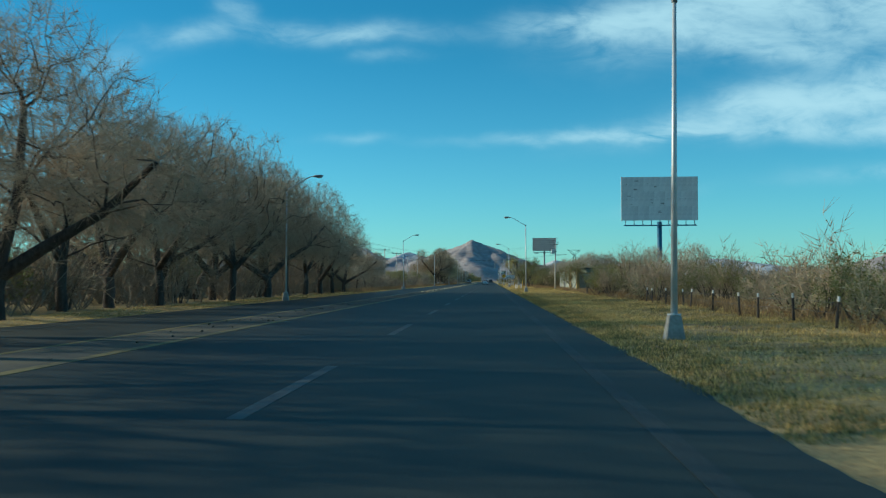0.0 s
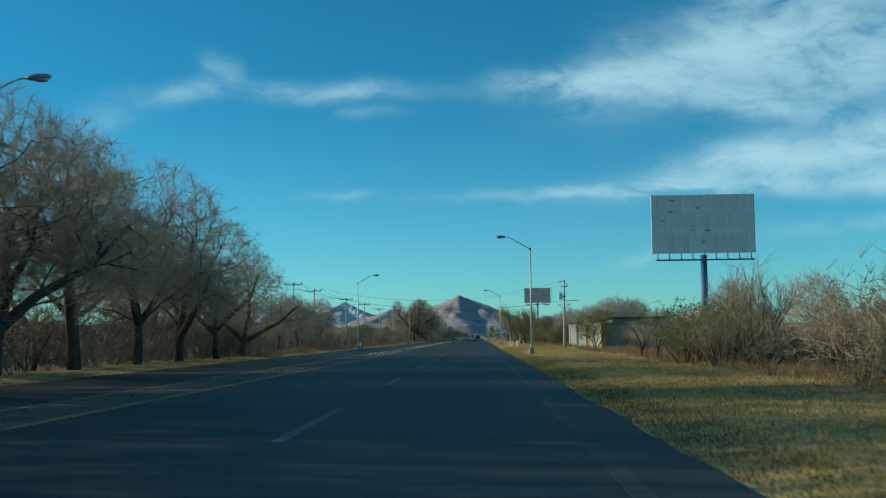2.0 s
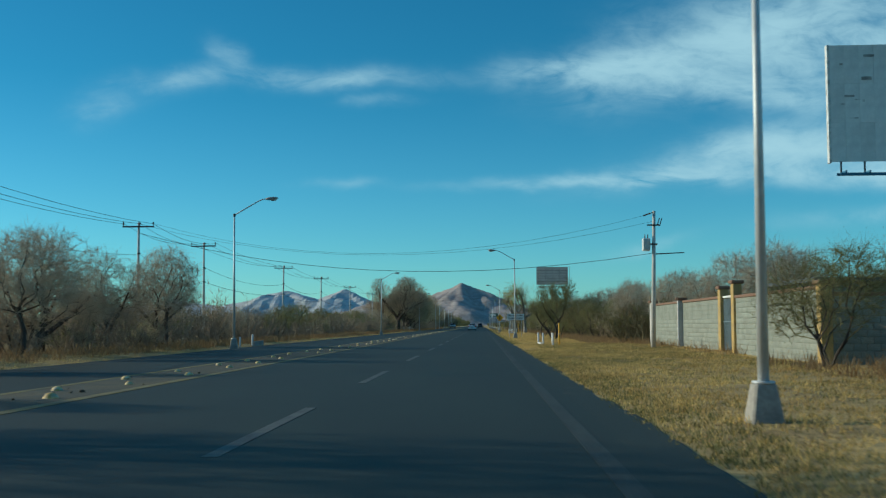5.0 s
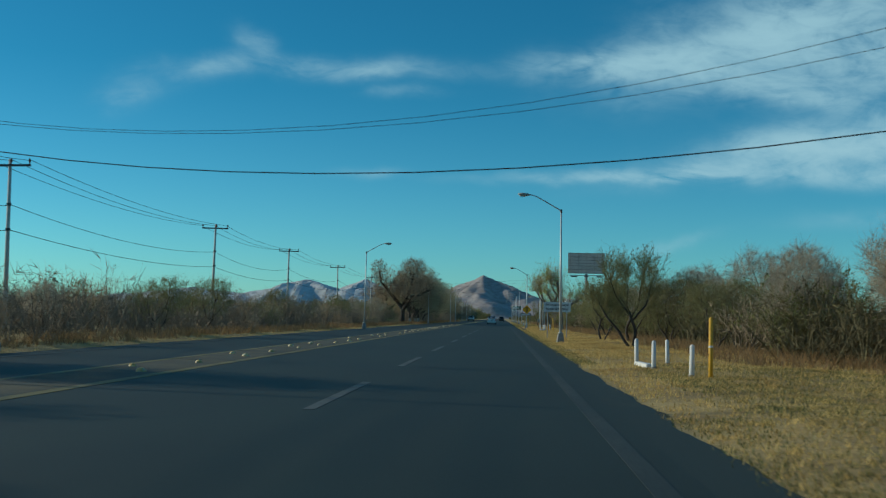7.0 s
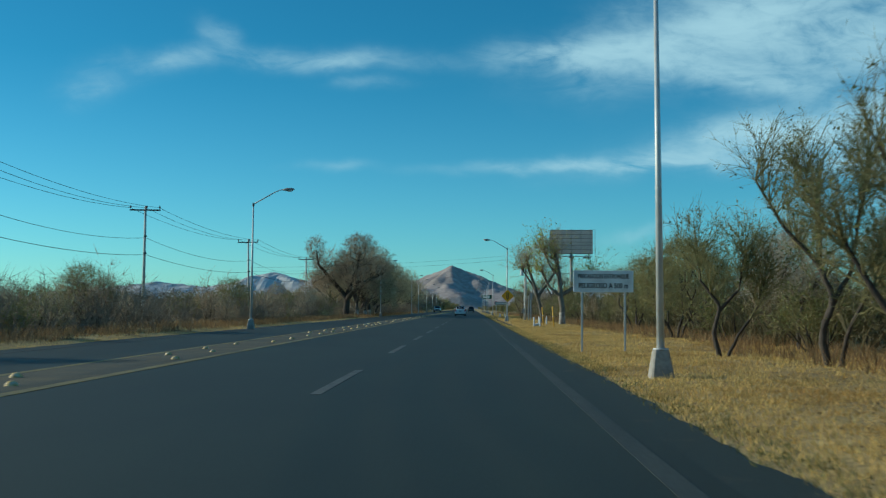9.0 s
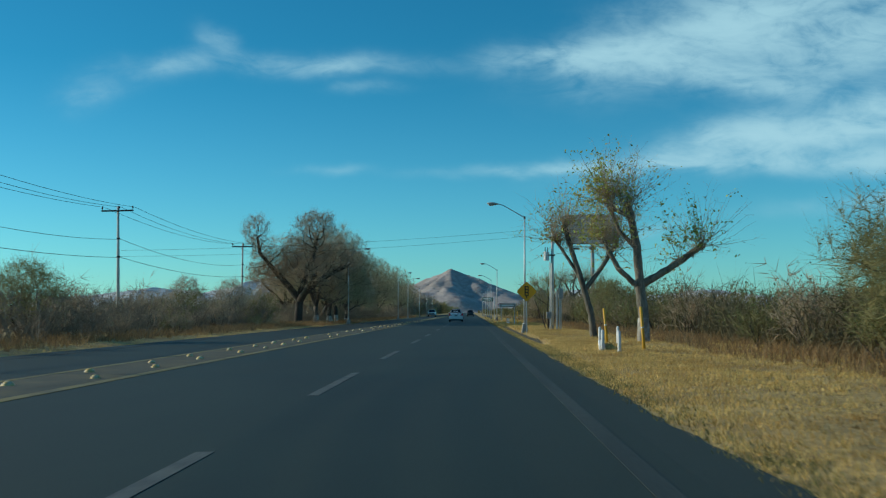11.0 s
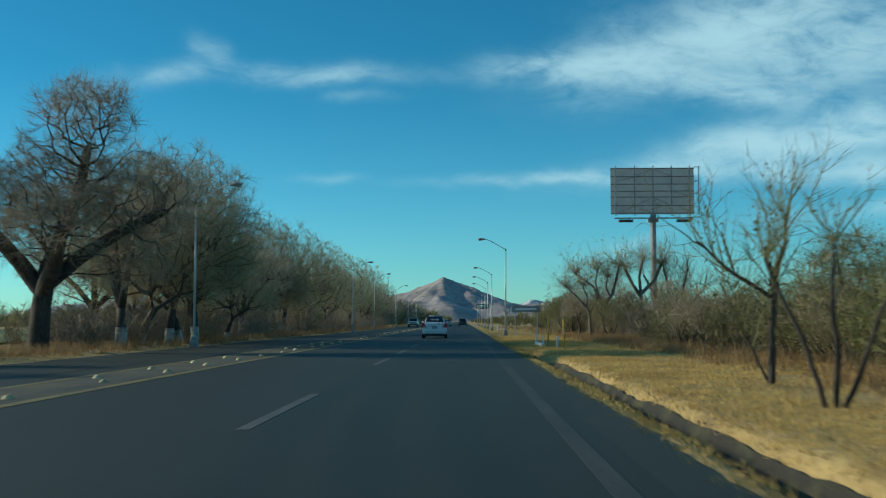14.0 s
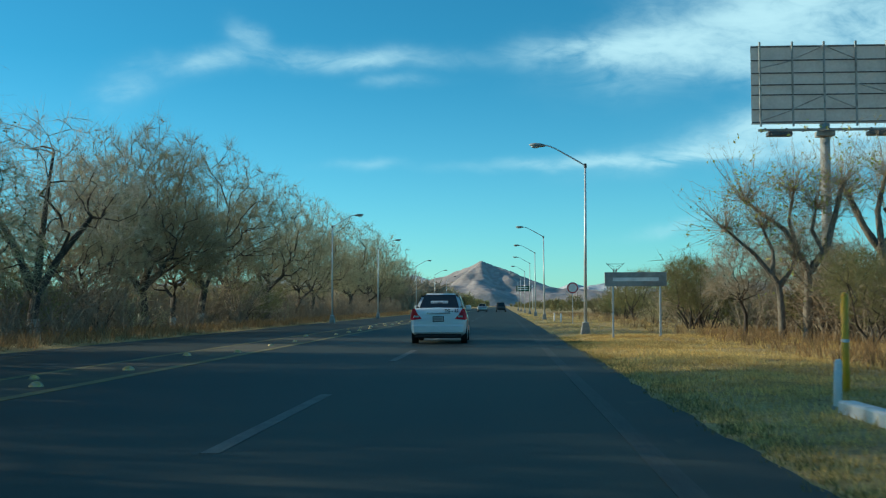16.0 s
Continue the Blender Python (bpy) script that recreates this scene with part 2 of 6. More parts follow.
VINYL = lets_light_through(mat("grey_vinyl", (0.50, 0.50, 0.49), 0.8, var=0.08, scale=0.9, fine=7, bump=0, other=(0.42, 0.425, 0.425), where=(0.48, 0.66)), 0.3)
PANEL_EDGE = mat("white_sheet_edge", (0.7, 0.7, 0.68), 0.7, var=0.08)
BLUE = mat("blue_paint", (0.045, 0.16, 0.27), 0.55, var=0.15, scale=1.5, fine=14, other=(0.04, 0.12, 0.20))
STEEL = mat("dark_steel", (0.11, 0.115, 0.12), 0.6, metal=0.4, var=0.15, scale=2, fine=14)
GREYPAINT = mat("grey_painted_steel", (0.36, 0.36, 0.345), 0.6, var=0.12, scale=1.5, fine=14, other=(0.21, 0.2, 0.19))
SIGN_W = mat("white_sign_sheet", (0.90, 0.90, 0.88), 0.5, var=0.06, scale=2, fine=20, other=(0.70, 0.70, 0.68))
SIGN_Y = mat("yellow_sign_sheet", (0.95, 0.40, 0.01), 0.45, var=0.06, scale=2, fine=20, other=(0.88, 0.36, 0.015))
SIGN_G = mat("green_sign_sheet", (0.02, 0.10, 0.06), 0.5, var=0.08)
BLACK = mat("black_paint", (0.02, 0.02, 0.022), 0.6, var=0.1)
POST_W = mat("white_painted_concrete", (0.72, 0.71, 0.68), 0.8, var=0.1, scale=4, fine=25, other=(0.5, 0.48, 0.44), where=(0.55, 0.75))
POST_Y = mat("yellow_painted_steel", (0.70, 0.40, 0.03), 0.6, var=0.1, scale=4, fine=25, other=(0.58, 0.33, 0.05))
BUTTON = mat("faded_yellow_marker", (0.62, 0.44, 0.14), 0.6, var=0.2, scale=6, fine=30, other=(0.6, 0.55, 0.42), per_object=0.25)
ROCK = mat("desert_rock", (0.40, 0.345, 0.325), 0.95, var=0.25, scale=0.012, fine=0.06, bump=0.9, other=(0.31, 0.27, 0.255), where=(0.42, 0.62), detail_bump=2.0)
# rock of the far hills, with pale blue-grey distance haze put into its colour
HAZED_ROCK = mat("hazed_hill_rock", (0.56, 0.57, 0.58), 0.95, var=0.15, scale=0.01, fine=0.05, bump=0.6, other=(0.46, 0.465, 0.47), detail_bump=3.0)
CAR_W = mat("white_car_paint", (0.80, 0.80, 0.78), 0.25, var=0.02, scale=1, fine=8, bump=0, other=(0.74, 0.74, 0.72), spec=0.5)
CAR_D = mat("dark_car_paint", (0.05, 0.06, 0.065), 0.3, var=0.05, bump=0)
CAR_S = mat("silver_car_paint", (0.42, 0.42, 0.41), 0.3, metal=0.4, var=0.05, bump=0)
GLASS_D = mat("tinted_glass", (0.012, 0.016, 0.018), 0.08, var=0.02, bump=0, spec=0.6)
RED = mat("red_lens", (0.62, 0.02, 0.03), 0.2, var=0.05, bump=0)
LENS = mat("clear_lens", (0.6, 0.58, 0.56), 0.15, var=0.05, bump=0)
CHROME = mat("chrome", (0.7, 0.72, 0.73), 0.15, metal=1.0, var=0.03, bump=0)
RUBBER = mat("tyre_rubber", (0.018, 0.018, 0.018), 0.85, var=0.1)
ALLOY = mat("alloy", (0.45, 0.45, 0.44), 0.35, metal=0.8, var=0.05, bump=0)
ORANGE = mat("orange_band", (0.52, 0.10, 0.03), 0.4, var=0.05, bump=0)
PLATE = mat("plate", (0.50, 0.48, 0.45), 0.5, var=0.05, bump=0)
CERAMIC = mat("brown_ceramic", (0.10, 0.06, 0.045), 0.3, var=0.1, bump=0)


# ---------------------------------------------------------------- mesh tools
def mesh_of(name, bm, material, smooth=False):
    me = bpy.data.meshes.new(name)
    bm.normal_update()
    bm.to_mesh(me)
    bm.free()
    me.materials.append(material)
    if smooth:
        me.polygons.foreach_set("use_smooth", [True] * len(me.polygons))
    return me


def part(name, bm, material, parent=None, label="", smooth=False):
    ob = new(name, mesh_of(name, bm, material, smooth))
    ob.parent = parent
    if label:
        tagged(ob, label=label)
    return ob


def raw(name, verts, faces, material, parent=None, label="", smooth=False):
    me = bpy.data.meshes.new(name)
    me.from_pydata(verts, [], faces)
    me.materials.append(material)
    if smooth:
        me.polygons.foreach_set("use_smooth", [True] * len(me.polygons))
    ob = new(name, me)
    ob.parent = parent
    if label:
        tagged(ob, label=label)
    return ob


def base(name, m=None, **tags):
    ob = new(name)
    ob.empty_display_size = 0.2
    if m is not None:
        ob.matrix_basis = m
    return tagged(ob, **tags)


def box(bm, x0, x1, y0, y1, z0, z1, bevel=0.0):
    r = bmesh.ops.create_cube(bm, size=1.0, matrix=Matrix.LocRotScale(((x0 + x1) / 2, (y0 + y1) / 2, (z0 + z1) / 2), None, (x1 - x0, y1 - y0, z1 - z0)))
    if bevel:
        edges = list({e for v in r["verts"] for e in v.link_edges})
        bmesh.ops.bevel(bm, geom=edges, offset=bevel, segments=1, affect="EDGES")
    return bm


def boxed(*a, bevel=0.0):
    return box(bmesh.new(), *a, bevel=bevel)


def rod(bm, a, b, r0, r1=None, sides=8):
    """A tapered round bar from a to b."""
    a, b = Vector(a), Vector(b)
    d = b - a
    q = d.to_track_quat("Z", "Y").to_matrix().to_4x4()
    bmesh.ops.create_cone(bm, cap_ends=True, segments=sides, radius1=r0, radius2=r0 if r1 is None else r1, depth=d.length,
                          matrix=Matrix.Translation((a + b) / 2) @ q)
    return bm


def rodded(a, b, r0, r1=None, sides=8):
    return rod(bmesh.new(), a, b, r0, r1, sides)


class Tubes:
    """Many tapered tubes in one mesh."""

    def __init__(self):
        self.v, self.f = [], []

    def add(self, pts, radii, sides):
        n0, up = len(self.v), Vector((0.31, 0.17, 0.93))
        for i, (p, r) in enumerate(zip(pts, radii)):
            d = (pts[min(i + 1, len(pts) - 1)] - pts[max(i - 1, 0)])
            a = d.cross(up)
            if a.length < 1e-6:
                a = d.cross(Vector((1, 0, 0)))
            a.normalize()
            b = d.cross(a).normalized()
            for k in range(sides):
                w = 2 * math.pi * k / sides
                self.v.append(p + a * (r * math.cos(w)) + b * (r * math.sin(w)))
        for i in range(len(pts) - 1):
            for k in range(sides):
                k2 = (k + 1) % sides
                self.f.append((n0 + i * sides + k, n0 + i * sides + k2, n0 + (i + 1) * sides + k2, n0 + (i + 1) * sides + k))

    def spike(self, p, q, r):
        """A thin twig: three sides to a point."""
        n0, d = len(self.v), q - p
        a = d.cross(Vector((0.31, 0.93, 0.17))).normalized() * r
        b = d.cross(a).normalized() * r
        self.v += [p + a, p - a * 0.5 + b * 0.87, p - a * 0.5 - b * 0.87, q]
        self.f += [(n0, n0 + 1, n0 + 3), (n0 + 1, n0 + 2, n0 + 3), (n0 + 2, n0, n0 + 3)]

    def blade(self, p, q, r, s):
        """A hair-thin twig."""
        n0, a = len(self.v), (q - p).cross(s).normalized() * r
        self.v += [p + a, p - a, q]
        self.f.append((n0, n0 + 1, n0 + 2))

    def leaf(self, p, d, s, size):
        n0 = len(self.v)
        self.v += [p, p + d * size * 0.5 + s * size * 0.35, p + d * size, p + d * size * 0.5 - s * size * 0.35]
        self.f.append((n0, n0 + 1, n0 + 2, n0 + 3))


def rand_dir(rng):
    z, w = rng.uniform(-1, 1), rng.uniform(0, 2 * math.pi)
    r = math.sqrt(1 - z * z)
    return Vector((r * math.cos(w), r * math.sin(w), z))


def bough(rng, p, d, length, r0, r1, steps, wander, lift):
    """Points of a wandering limb and its radii."""
    pts, radii = [p.copy()], [r0]
    d = d.normalized()
    for i in range(steps):
        d = (d + rand_dir(rng) * wander + Vector((0, 0, lift))).normalized()
        p = p + d * (length / steps)
        pts.append(p.copy())
        radii.append(r0 + (r1 - r0) * (i + 1) / steps)
    return pts, radii, d


def grow(rng, wood, twigs, leaves, p, d, length, r, level, spec):
    """Limb by limb: spec has, for each level, (children, spread, length ratio, wander, lift)."""
    kids, spread, ratio, wander, lift = spec["levels"][level]
    last = level == len(spec["levels"]) - 1
    steps = 5 if level < 2 else (3 if not last else 2)
    pts, radii, end = bough(rng, p, d, length, r, r * (0.55 if not last else 0.3), steps, wander, lift)
    target = wood if level <= spec["wood"] else twigs
    target.add(pts, radii, spec.get('sides', (8, 6, 5, 3, 3, 3))[level] if not last else 3)
    if last:
        for _ in range(spec["spikes"]):
            i = rng.randrange(1, len(pts))
            q = pts[i]
            dd = (end + rand_dir(rng) * 0.9 + Vector((0, 0, lift))).normalized()
            tip = q + dd * max(length, 0.45) * rng.uniform(0.4, 0.95)
            twigs.blade(q, tip, spec.get("twig", 0.008), rand_dir(rng))
            for _ in range(spec.get("leaves", 0)):
                if rng.random() < spec.get("leaf_chance", 1.0):
                    leaves.leaf(q.lerp(tip, rng.uniform(0.2, 1.0)), rand_dir(rng), rand_dir(rng), spec["leaf_size"] * rng.uniform(0.6, 1.3))
        return
    for k in range(kids):
        f = rng.uniform(0.35, 1.0) if k else 1.0
        i = min(int(f * steps), steps)
        q, rr = pts[i], radii[i]
        side = rand_dir(rng)
        side = (side - end * side.dot(end)).normalized()
        angle = spread * rng.uniform(0.6, 1.25) * (0.5 if k == 0 else 1)
        dd = end * math.cos(angle) + side * math.sin(angle)
        grow(rng, wood, twigs, leaves, q, dd, length * ratio * rng.uniform(0.75, 1.2), rr * (0.80 if k == 0 else rng.uniform(0.42, 0.62)), level + 1, spec)


def crowned(rng, trunks, lobes, n, balance, r0, e, spikes, twig, leaf=0.0, leaf_size=0.1, low=1.2, droop=0.0, stout=0.0):
    """A tree whose limbs reach for points in a crown of rounded lobes: each point joins the wood where the way is short.
    trunks: lists of points; lobes: (x, y, z, rx, ry, rz, weight). Returns wood, twigs and leaves."""
    pos, par, way = np.zeros((n * 6 + 400, 3)), [], np.zeros(n * 6 + 400)

    def put(p, parent):
        k = len(par)
        pos[k] = p
        par.append(parent)
        way[k] = 0.0 if parent < 0 else way[parent] + np.linalg.norm(pos[k] - pos[parent])
        return k

    for line in trunks:
        last = -1
        if par and line[0][2] > 0.5:
            last = int(np.sqrt(((pos[:len(par)] - np.array(line[0])) ** 2).sum(1)).argmin())
        for p in line:
            last = put(p, last)
    stem = len(par)
    tops = [line[-1] for line in trunks]
    goals = []
    weights = [l[6] for l in lobes]
    while len(goals) < n:
        x, y, z, rx, ry, rz, _ = rng.choices(lobes, weights)[0]
        d, f = rand_dir(rng), rng.uniform(0.12, 1.0) ** 0.45
        f *= 0.90 + 0.16 * noise.noise(d * 2.3 + Vector((x, y, z)))
        g = (x + d.x * rx * f, y + d.y * ry * f, z + d.z * rz * f)
        if g[2] > low:
            goals.append(g)
    goals.sort(key=lambda g: min((g[0] - t_[0]) ** 2 + (g[1] - t_[1]) ** 2 + (g[2] - t_[2]) ** 2 for t_ in tops))
    tips = []
    for g in goals:
        g = np.array(g)
        k = len(par)
        d = np.sqrt(((pos[:k] - g) ** 2).sum(1))
        cost = d + balance * way[:k]
        cost[pos[:k, 2] < min(low, 1.4) * 0.9] += 50
        j = int(cost.argmin())
        if d[j] < 0.12:
            continue
        m = max(1, min(5, int(d[j] / 0.55)))
        a, last, bow = pos[j].copy(), j, d[j] * 0.13
        side = np.array(rand_dir(rng)) * bow + np.array((0, 0, bow * 0.8))
        for q in range(1, m + 1):
            f = q / m
            p = a + (g - a) * f + side * 4 * f * (1 - f) * 0.6 + np.array(rand_dir(rng)) * d[j] * 0.035 * (q < m)
            last = put(p, last)
        tips.append(last)
    total = len(par)
    load = np.zeros(total)
    load[tips] = 1
    for k in range(total - 1, -1, -1):
        load[k] = max(load[k], 0.6)
        if par[k] >= 0:
            load[par[k]] += load[k]
    kids = [[] for _ in range(total)]
    for k in range(total):
        if par[k] >= 0:
            kids[par[k]].append(k)
    rad = r0 * load ** (1 / e)
    if stout:
        rad[:stem] = np.maximum(rad[:stem], stout * (1 - 0.72 * way[:stem] / way[:stem].max()))
    wood, twigs, leaves = Tubes(), Tubes(), Tubes()
    todo = [(k, -1) for k in range(total) if par[k] < 0]
    while todo:
        k, before = todo.pop()
        chain = [before] if before >= 0 else []
        while True:
            chain.append(k)
            if not kids[k]:
                break
            main = max(kids[k], key=lambda c: load[c])
            todo += [(c, k) for c in kids[k] if c != main]
            k = main
        pts = [Vector(pos[c]) for c in chain]
        radii = [float(rad[c]) for c in chain]
        if before >= 0:
            radii[0] = min(radii[0], radii[1] * 1.25)
        thick = max(radii)
        (wood if thick > 0.028 else twigs).add(pts, radii, 9 if thick > 0.15 else (6 if thick > 0.05 else (4 if thick > 0.028 else 3)))
    for k in range(total):
        if par[k] < 0 or load[k] > 5:
            continue
        p = Vector(pos[k])
        d = (p - Vector(pos[par[k]])).normalized()
        back = Vector(pos[par[k]])
        for i in range(spikes * 4 if load[k] > 1.1 else spikes * 4 + 6):
            q = p.lerp(back, rng.random())
            tip = q + (d + rand_dir(rng) * 0.9 + Vector((0, 0, -droop))).normalized() * rng.uniform(0.25, 1.0)
            twigs.blade(q, tip, twig, rand_dir(rng))
            if leaf and rng.random() < leaf:
                leaves.leaf(p.lerp(tip, rng.uniform(0.3, 1)), rand_dir(rng), rand_dir(rng), leaf_size * rng.uniform(0.6, 1.3))
    return wood, twigs, leaves, float(rad[0])


def round_tree(name, label, seed, group, twig_mat, trunks, lobes, n, balance=0.36, r0=0.0052, e=2.0, spikes=3, twig=0.0066, leaf=0.0, leaf_size=0.1, low=1.2, washed=0.0, droop=0.0, stout=0.0, category="tree"):
    wood, twigs, leaves, foot = crowned(random.Random(seed), trunks, lobes, n, balance, r0, e, spikes, twig, leaf, leaf_size, low, droop, stout)
    ob = base(name, label=label, category=category, group=group)
    raw("trunk", wood.v, wood.f, BARK, ob, smooth=True)
    raw("crown", twigs.v, twigs.f, twig_mat, ob)
    if leaves.f:
        raw("leaves", leaves.v, leaves.f, LEAF_O, ob)
    if washed:
        t = Tubes()
        a, b = Vector(trunks[0][0]), Vector(trunks[0][1])
        r = foot
        t.add([a, a.lerp(b, 0.5), a.lerp(b, washed)], [r * 1.12, r * 1.05, r * 1.04], 10)
        raw("painted_band", t.v, t.f, WHITEWASH, ob, "whitewashed trunk foot", smooth=True)
    return ob


def tree(name, label, category, seed, spec, wood_mat, twig_mat, leaf_mat=None, washed=0.0):
    """A bare or thinly leaved tree: trunk with limbs, crown of twigs, and leaves where it has them."""
    rng = random.Random(seed)
    wood, twigs, leaves = Tubes(), Tubes(), Tubes()
    for p, d, length, r in spec["stems"]:
        grow(rng, wood, twigs, leaves, Vector(p), Vector(d), length, r, 0, spec)
    ob = base(name, label=label, category=category, group=spec.get("group", ""))
    raw("trunk", wood.v, wood.f, wood_mat, ob, smooth=True)
    raw("crown", twigs.v, twigs.f, twig_mat, ob)
    if leaves.f:
        raw("leaves", leaves.v, leaves.f, leaf_mat or LEAF_O, ob)
    if washed:
        t = Tubes()
        for p, d, length, r in spec["stems"]:
            a, dd = Vector(p), Vector(d).normalized()
            t.add([a - dd * 0.1, a + dd * washed * 0.5, a + dd * washed], [r * 1.16, r * 1.07, r * 1.03], 8)
        raw("painted_band", t.v, t.f, WHITEWASH, ob, "whitewashed trunk foot", smooth=True)
    return ob


# ---------------------------------------------------------------- ground and road
def verge(x, y):
    """Height of the ground beside the road."""
    far = max(x - 2.0, -12.5 - x, 0.0)
    if far == 0.0:
        return -0.012 if x > 1.9 else -0.045
    k = min(far / 1.2, 1.0)
    n = noise.noise(Vector((x * 0.22, y * 0.13, 3.1))) * 0.10 + noise.noise(Vector((x * 0.9, y * 0.7, 1.7))) * 0.055
    dip = 0.36 * math.exp(-((x - 2.62) / 0.30) ** 4) * min(1.0, max(0.0, (y - 246) / 12)) * min(1.0, max(0.0, (309 - y) / 8))
    return -0.025 - dip + k * (0.075 + n * min(far / 3, 1.0))


def steps_to(near, far, first, grow_by):
    """Coordinates that spread out from near to far."""
    vals, s = [near], first
    while vals[-1] < far:
        vals.append(vals[-1] + s)
        s *= grow_by
    return vals


xs = sorted([-12.5 - v for v in steps_to(0.6, 4500, 0.6, 1.15)] + [-12.5, -8, -4, 0, 2.0] + [2.0 + 0.11 * k for k in range(1, 13)] + [3.32 + v for v in steps_to(0.15, 4500, 0.2, 1.10)])
ys = sorted([-v for v in steps_to(8, 4500, 3, 1.5)] + list(np.arange(-6, 450, 1.25)) + [450 + v for v in steps_to(2, 4400, 2, 1.3)])
gv = [(x, float(y), verge(x, float(y))) for y in ys for x in xs]
nx = len(xs)
gf = [(j * nx + i, j * nx + i + 1, (j + 1) * nx + i + 1, (j + 1) * nx + i) for j in range(len(ys) - 1) for i in range(nx - 1)]
tagged(raw("ground", gv, gf, EARTH, smooth=True), "dry ground with short straw-coloured grass beside the road", "ground", kind="structure")


def strip(name, x0, x1, y0, y1, z, material, label, category, thick=0.14, wobble=0.0, step=4.0):
    n = int((y1 - y0) / step)
    v, f = [], []
    for i in range(n + 1):
        y = y0 + (y1 - y0) * i / n
        ragged = wobble * (noise.noise(Vector((y * 0.21, x0, 0.4))) * 0.7 + 0.7 * noise.noise(Vector((y * 0.9, x0, 2.4))) + 0.4 * noise.noise(Vector((y * 2.6, x0, 4.4))))
        a, b = x0 + (ragged if x0 < -10 else 0), x1 + (ragged if x1 > 1 else 0)
        v += [(a, y, z - thick), (a, y, z), (b, y, z), (b, y, z - thick)]
    for i in range(n):
        for k in range(3):
            f.append((4 * i + k, 4 * i + k + 4, 4 * i + k + 5, 4 * i + k + 1))
    return tagged(raw(name, v, f, material), label, category, kind="structure")


strip("road", -6.35, 1.45, -60, 2600, 0.0, ASPHALT, "dark worn asphalt carriageway with two lanes", "road")
strip("road_far_side", -11.8, -7.85, -60, 2600, 0.0, ASPHALT, "dark asphalt carriageway for oncoming traffic", "road")
strip("road_shoulder", 1.45, 2.0, -60, 1200, -0.003, SHOULDER, "crumbling grey asphalt shoulder", "road", wobble=0.13, step=0.25)
strip("road_shoulder_far_side", -12.4, -11.8, -60, 1200, -0.006, SHOULDER, "crumbling grey asphalt shoulder", "road", wobble=0.18, step=0.9)
strip("median_strip", -7.85, -6.35, -60, 2600, 0.004, MEDIAN, "dusty concrete median strip between the carriageways", "median", thick=0.15)
strip("edge_line", 1.04, 1.23, -60, 1500, 0.005, PAINT_OLD, "worn white edge line", "road marking", thick=0.004)
strip("edge_line_far_side", -11.60, -11.40, -60, 1500, 0.005, PAINT_OLD, "worn white edge line", "road marking", thick=0.004)
strip("median_line", -6.35, -6.12, -60, 1500, 0.0065, PAINT_Y, "faded yellow line along the median", "road marking", thick=0.004)
strip("median_line_far_side", -8.03, -7.85, -60, 1500, 0.0065, PAINT_Y, "faded yellow line along the median", "road marking", thick=0.004)

dash = None
starts = [2, 16, 30, 43.8, 57.7, 71.6, 85.5, 98, 110.3, 122.3, 135.7, 149.9, 161.6, 173.4, 187.0, 200.2, 211.8, 223.4, 235.0, 248.3, 259.8, 277, 294, 303.6, 314, 328, 342, 356, 370, 384, 398, 412, 426, 440, 454]
for y in starts:
    if dash is None:
        dash = tagged(part("lane_dash", boxed(-0.075, 0.075, 0, 5.6, -0.004, 0.005), PAINT_W), "worn white dash of the lane line", "road marking", "lane dashes", "structure")
        dash.matrix_basis = pose(-2.3, y, 0)
    else:
        copy_thing(dash, pose(-2.3, y, 0))


# dark strip of soil laid along the ditch beside the asphalt
DITCH_SOIL = mat("dark_ditch_soil", (0.030, 0.028, 0.019), 0.85, var=0.35, scale=1.2, fine=14, bump=0.9, other=(0.075, 0.072, 0.034), where=(0.5, 0.66))
dv, df, dn = [], [], 220
for k in range(dn + 1):
    y = 249 + 56 * k / dn
    shift = 0.03 * noise.noise(Vector((y * 0.4, 7.7, 0))) + 0.02 * noise.noise(Vector((y * 1.7, 3.1, 0)))
    wide = 0.25 * min(1.0, (k + 4) / 30, (dn - k + 4) / 30)
    for q in (-1.0, -0.75, -0.5, -0.25, 0.0, 0.25, 0.5, 0.75, 1.0):
        x = 2.62 + shift + q * wide
        dv.append((x, y, max(verge(a, b) for a in (x - 0.06, x, x + 0.06) for b in (y - 0.7, y, y + 0.7)) + 0.006))
for k in range(dn):
    for q in range(8):
        df.append((k * 9 + q, k * 9 + q + 1, k * 9 + q + 10, k * 9 + q + 9))
tagged(raw("ditch_bed", dv, df, DITCH_SOIL, smooth=True), "dark soil lining the shallow roadside ditch", "ditch", kind="structure")

# green field behind the roadside trees
FIELD = mat("green_crop", (0.11, 0.155, 0.04), 0.9, var=0.35, scale=0.25, fine=6, bump=0.7, other=(0.20, 0.20, 0.07), where=(0.45, 0.66), detail_bump=0.08)
fx, fy = [-90 + i * 2.0 for i in range(35)], [306 + i * 2.0 for i in range(54)]
fv = [(x, y, max(verge(a, b) for a in (x - 1.5, x, x + 1.5) for b in (y - 1, y, y + 1)) + 0.06 + 0.03 * math.sin(y * 3.1 + x)) for y in fy for x in fx]
ff = [(j * 35 + i, j * 35 + i + 1, j * 35 + i + 36, j * 35 + i + 35) for j in range(53) for i in range(34)]
tagged(raw("crop_field", fv, ff, FIELD, smooth=True), "low green crop field behind the roadside trees", "field", kind="structure")


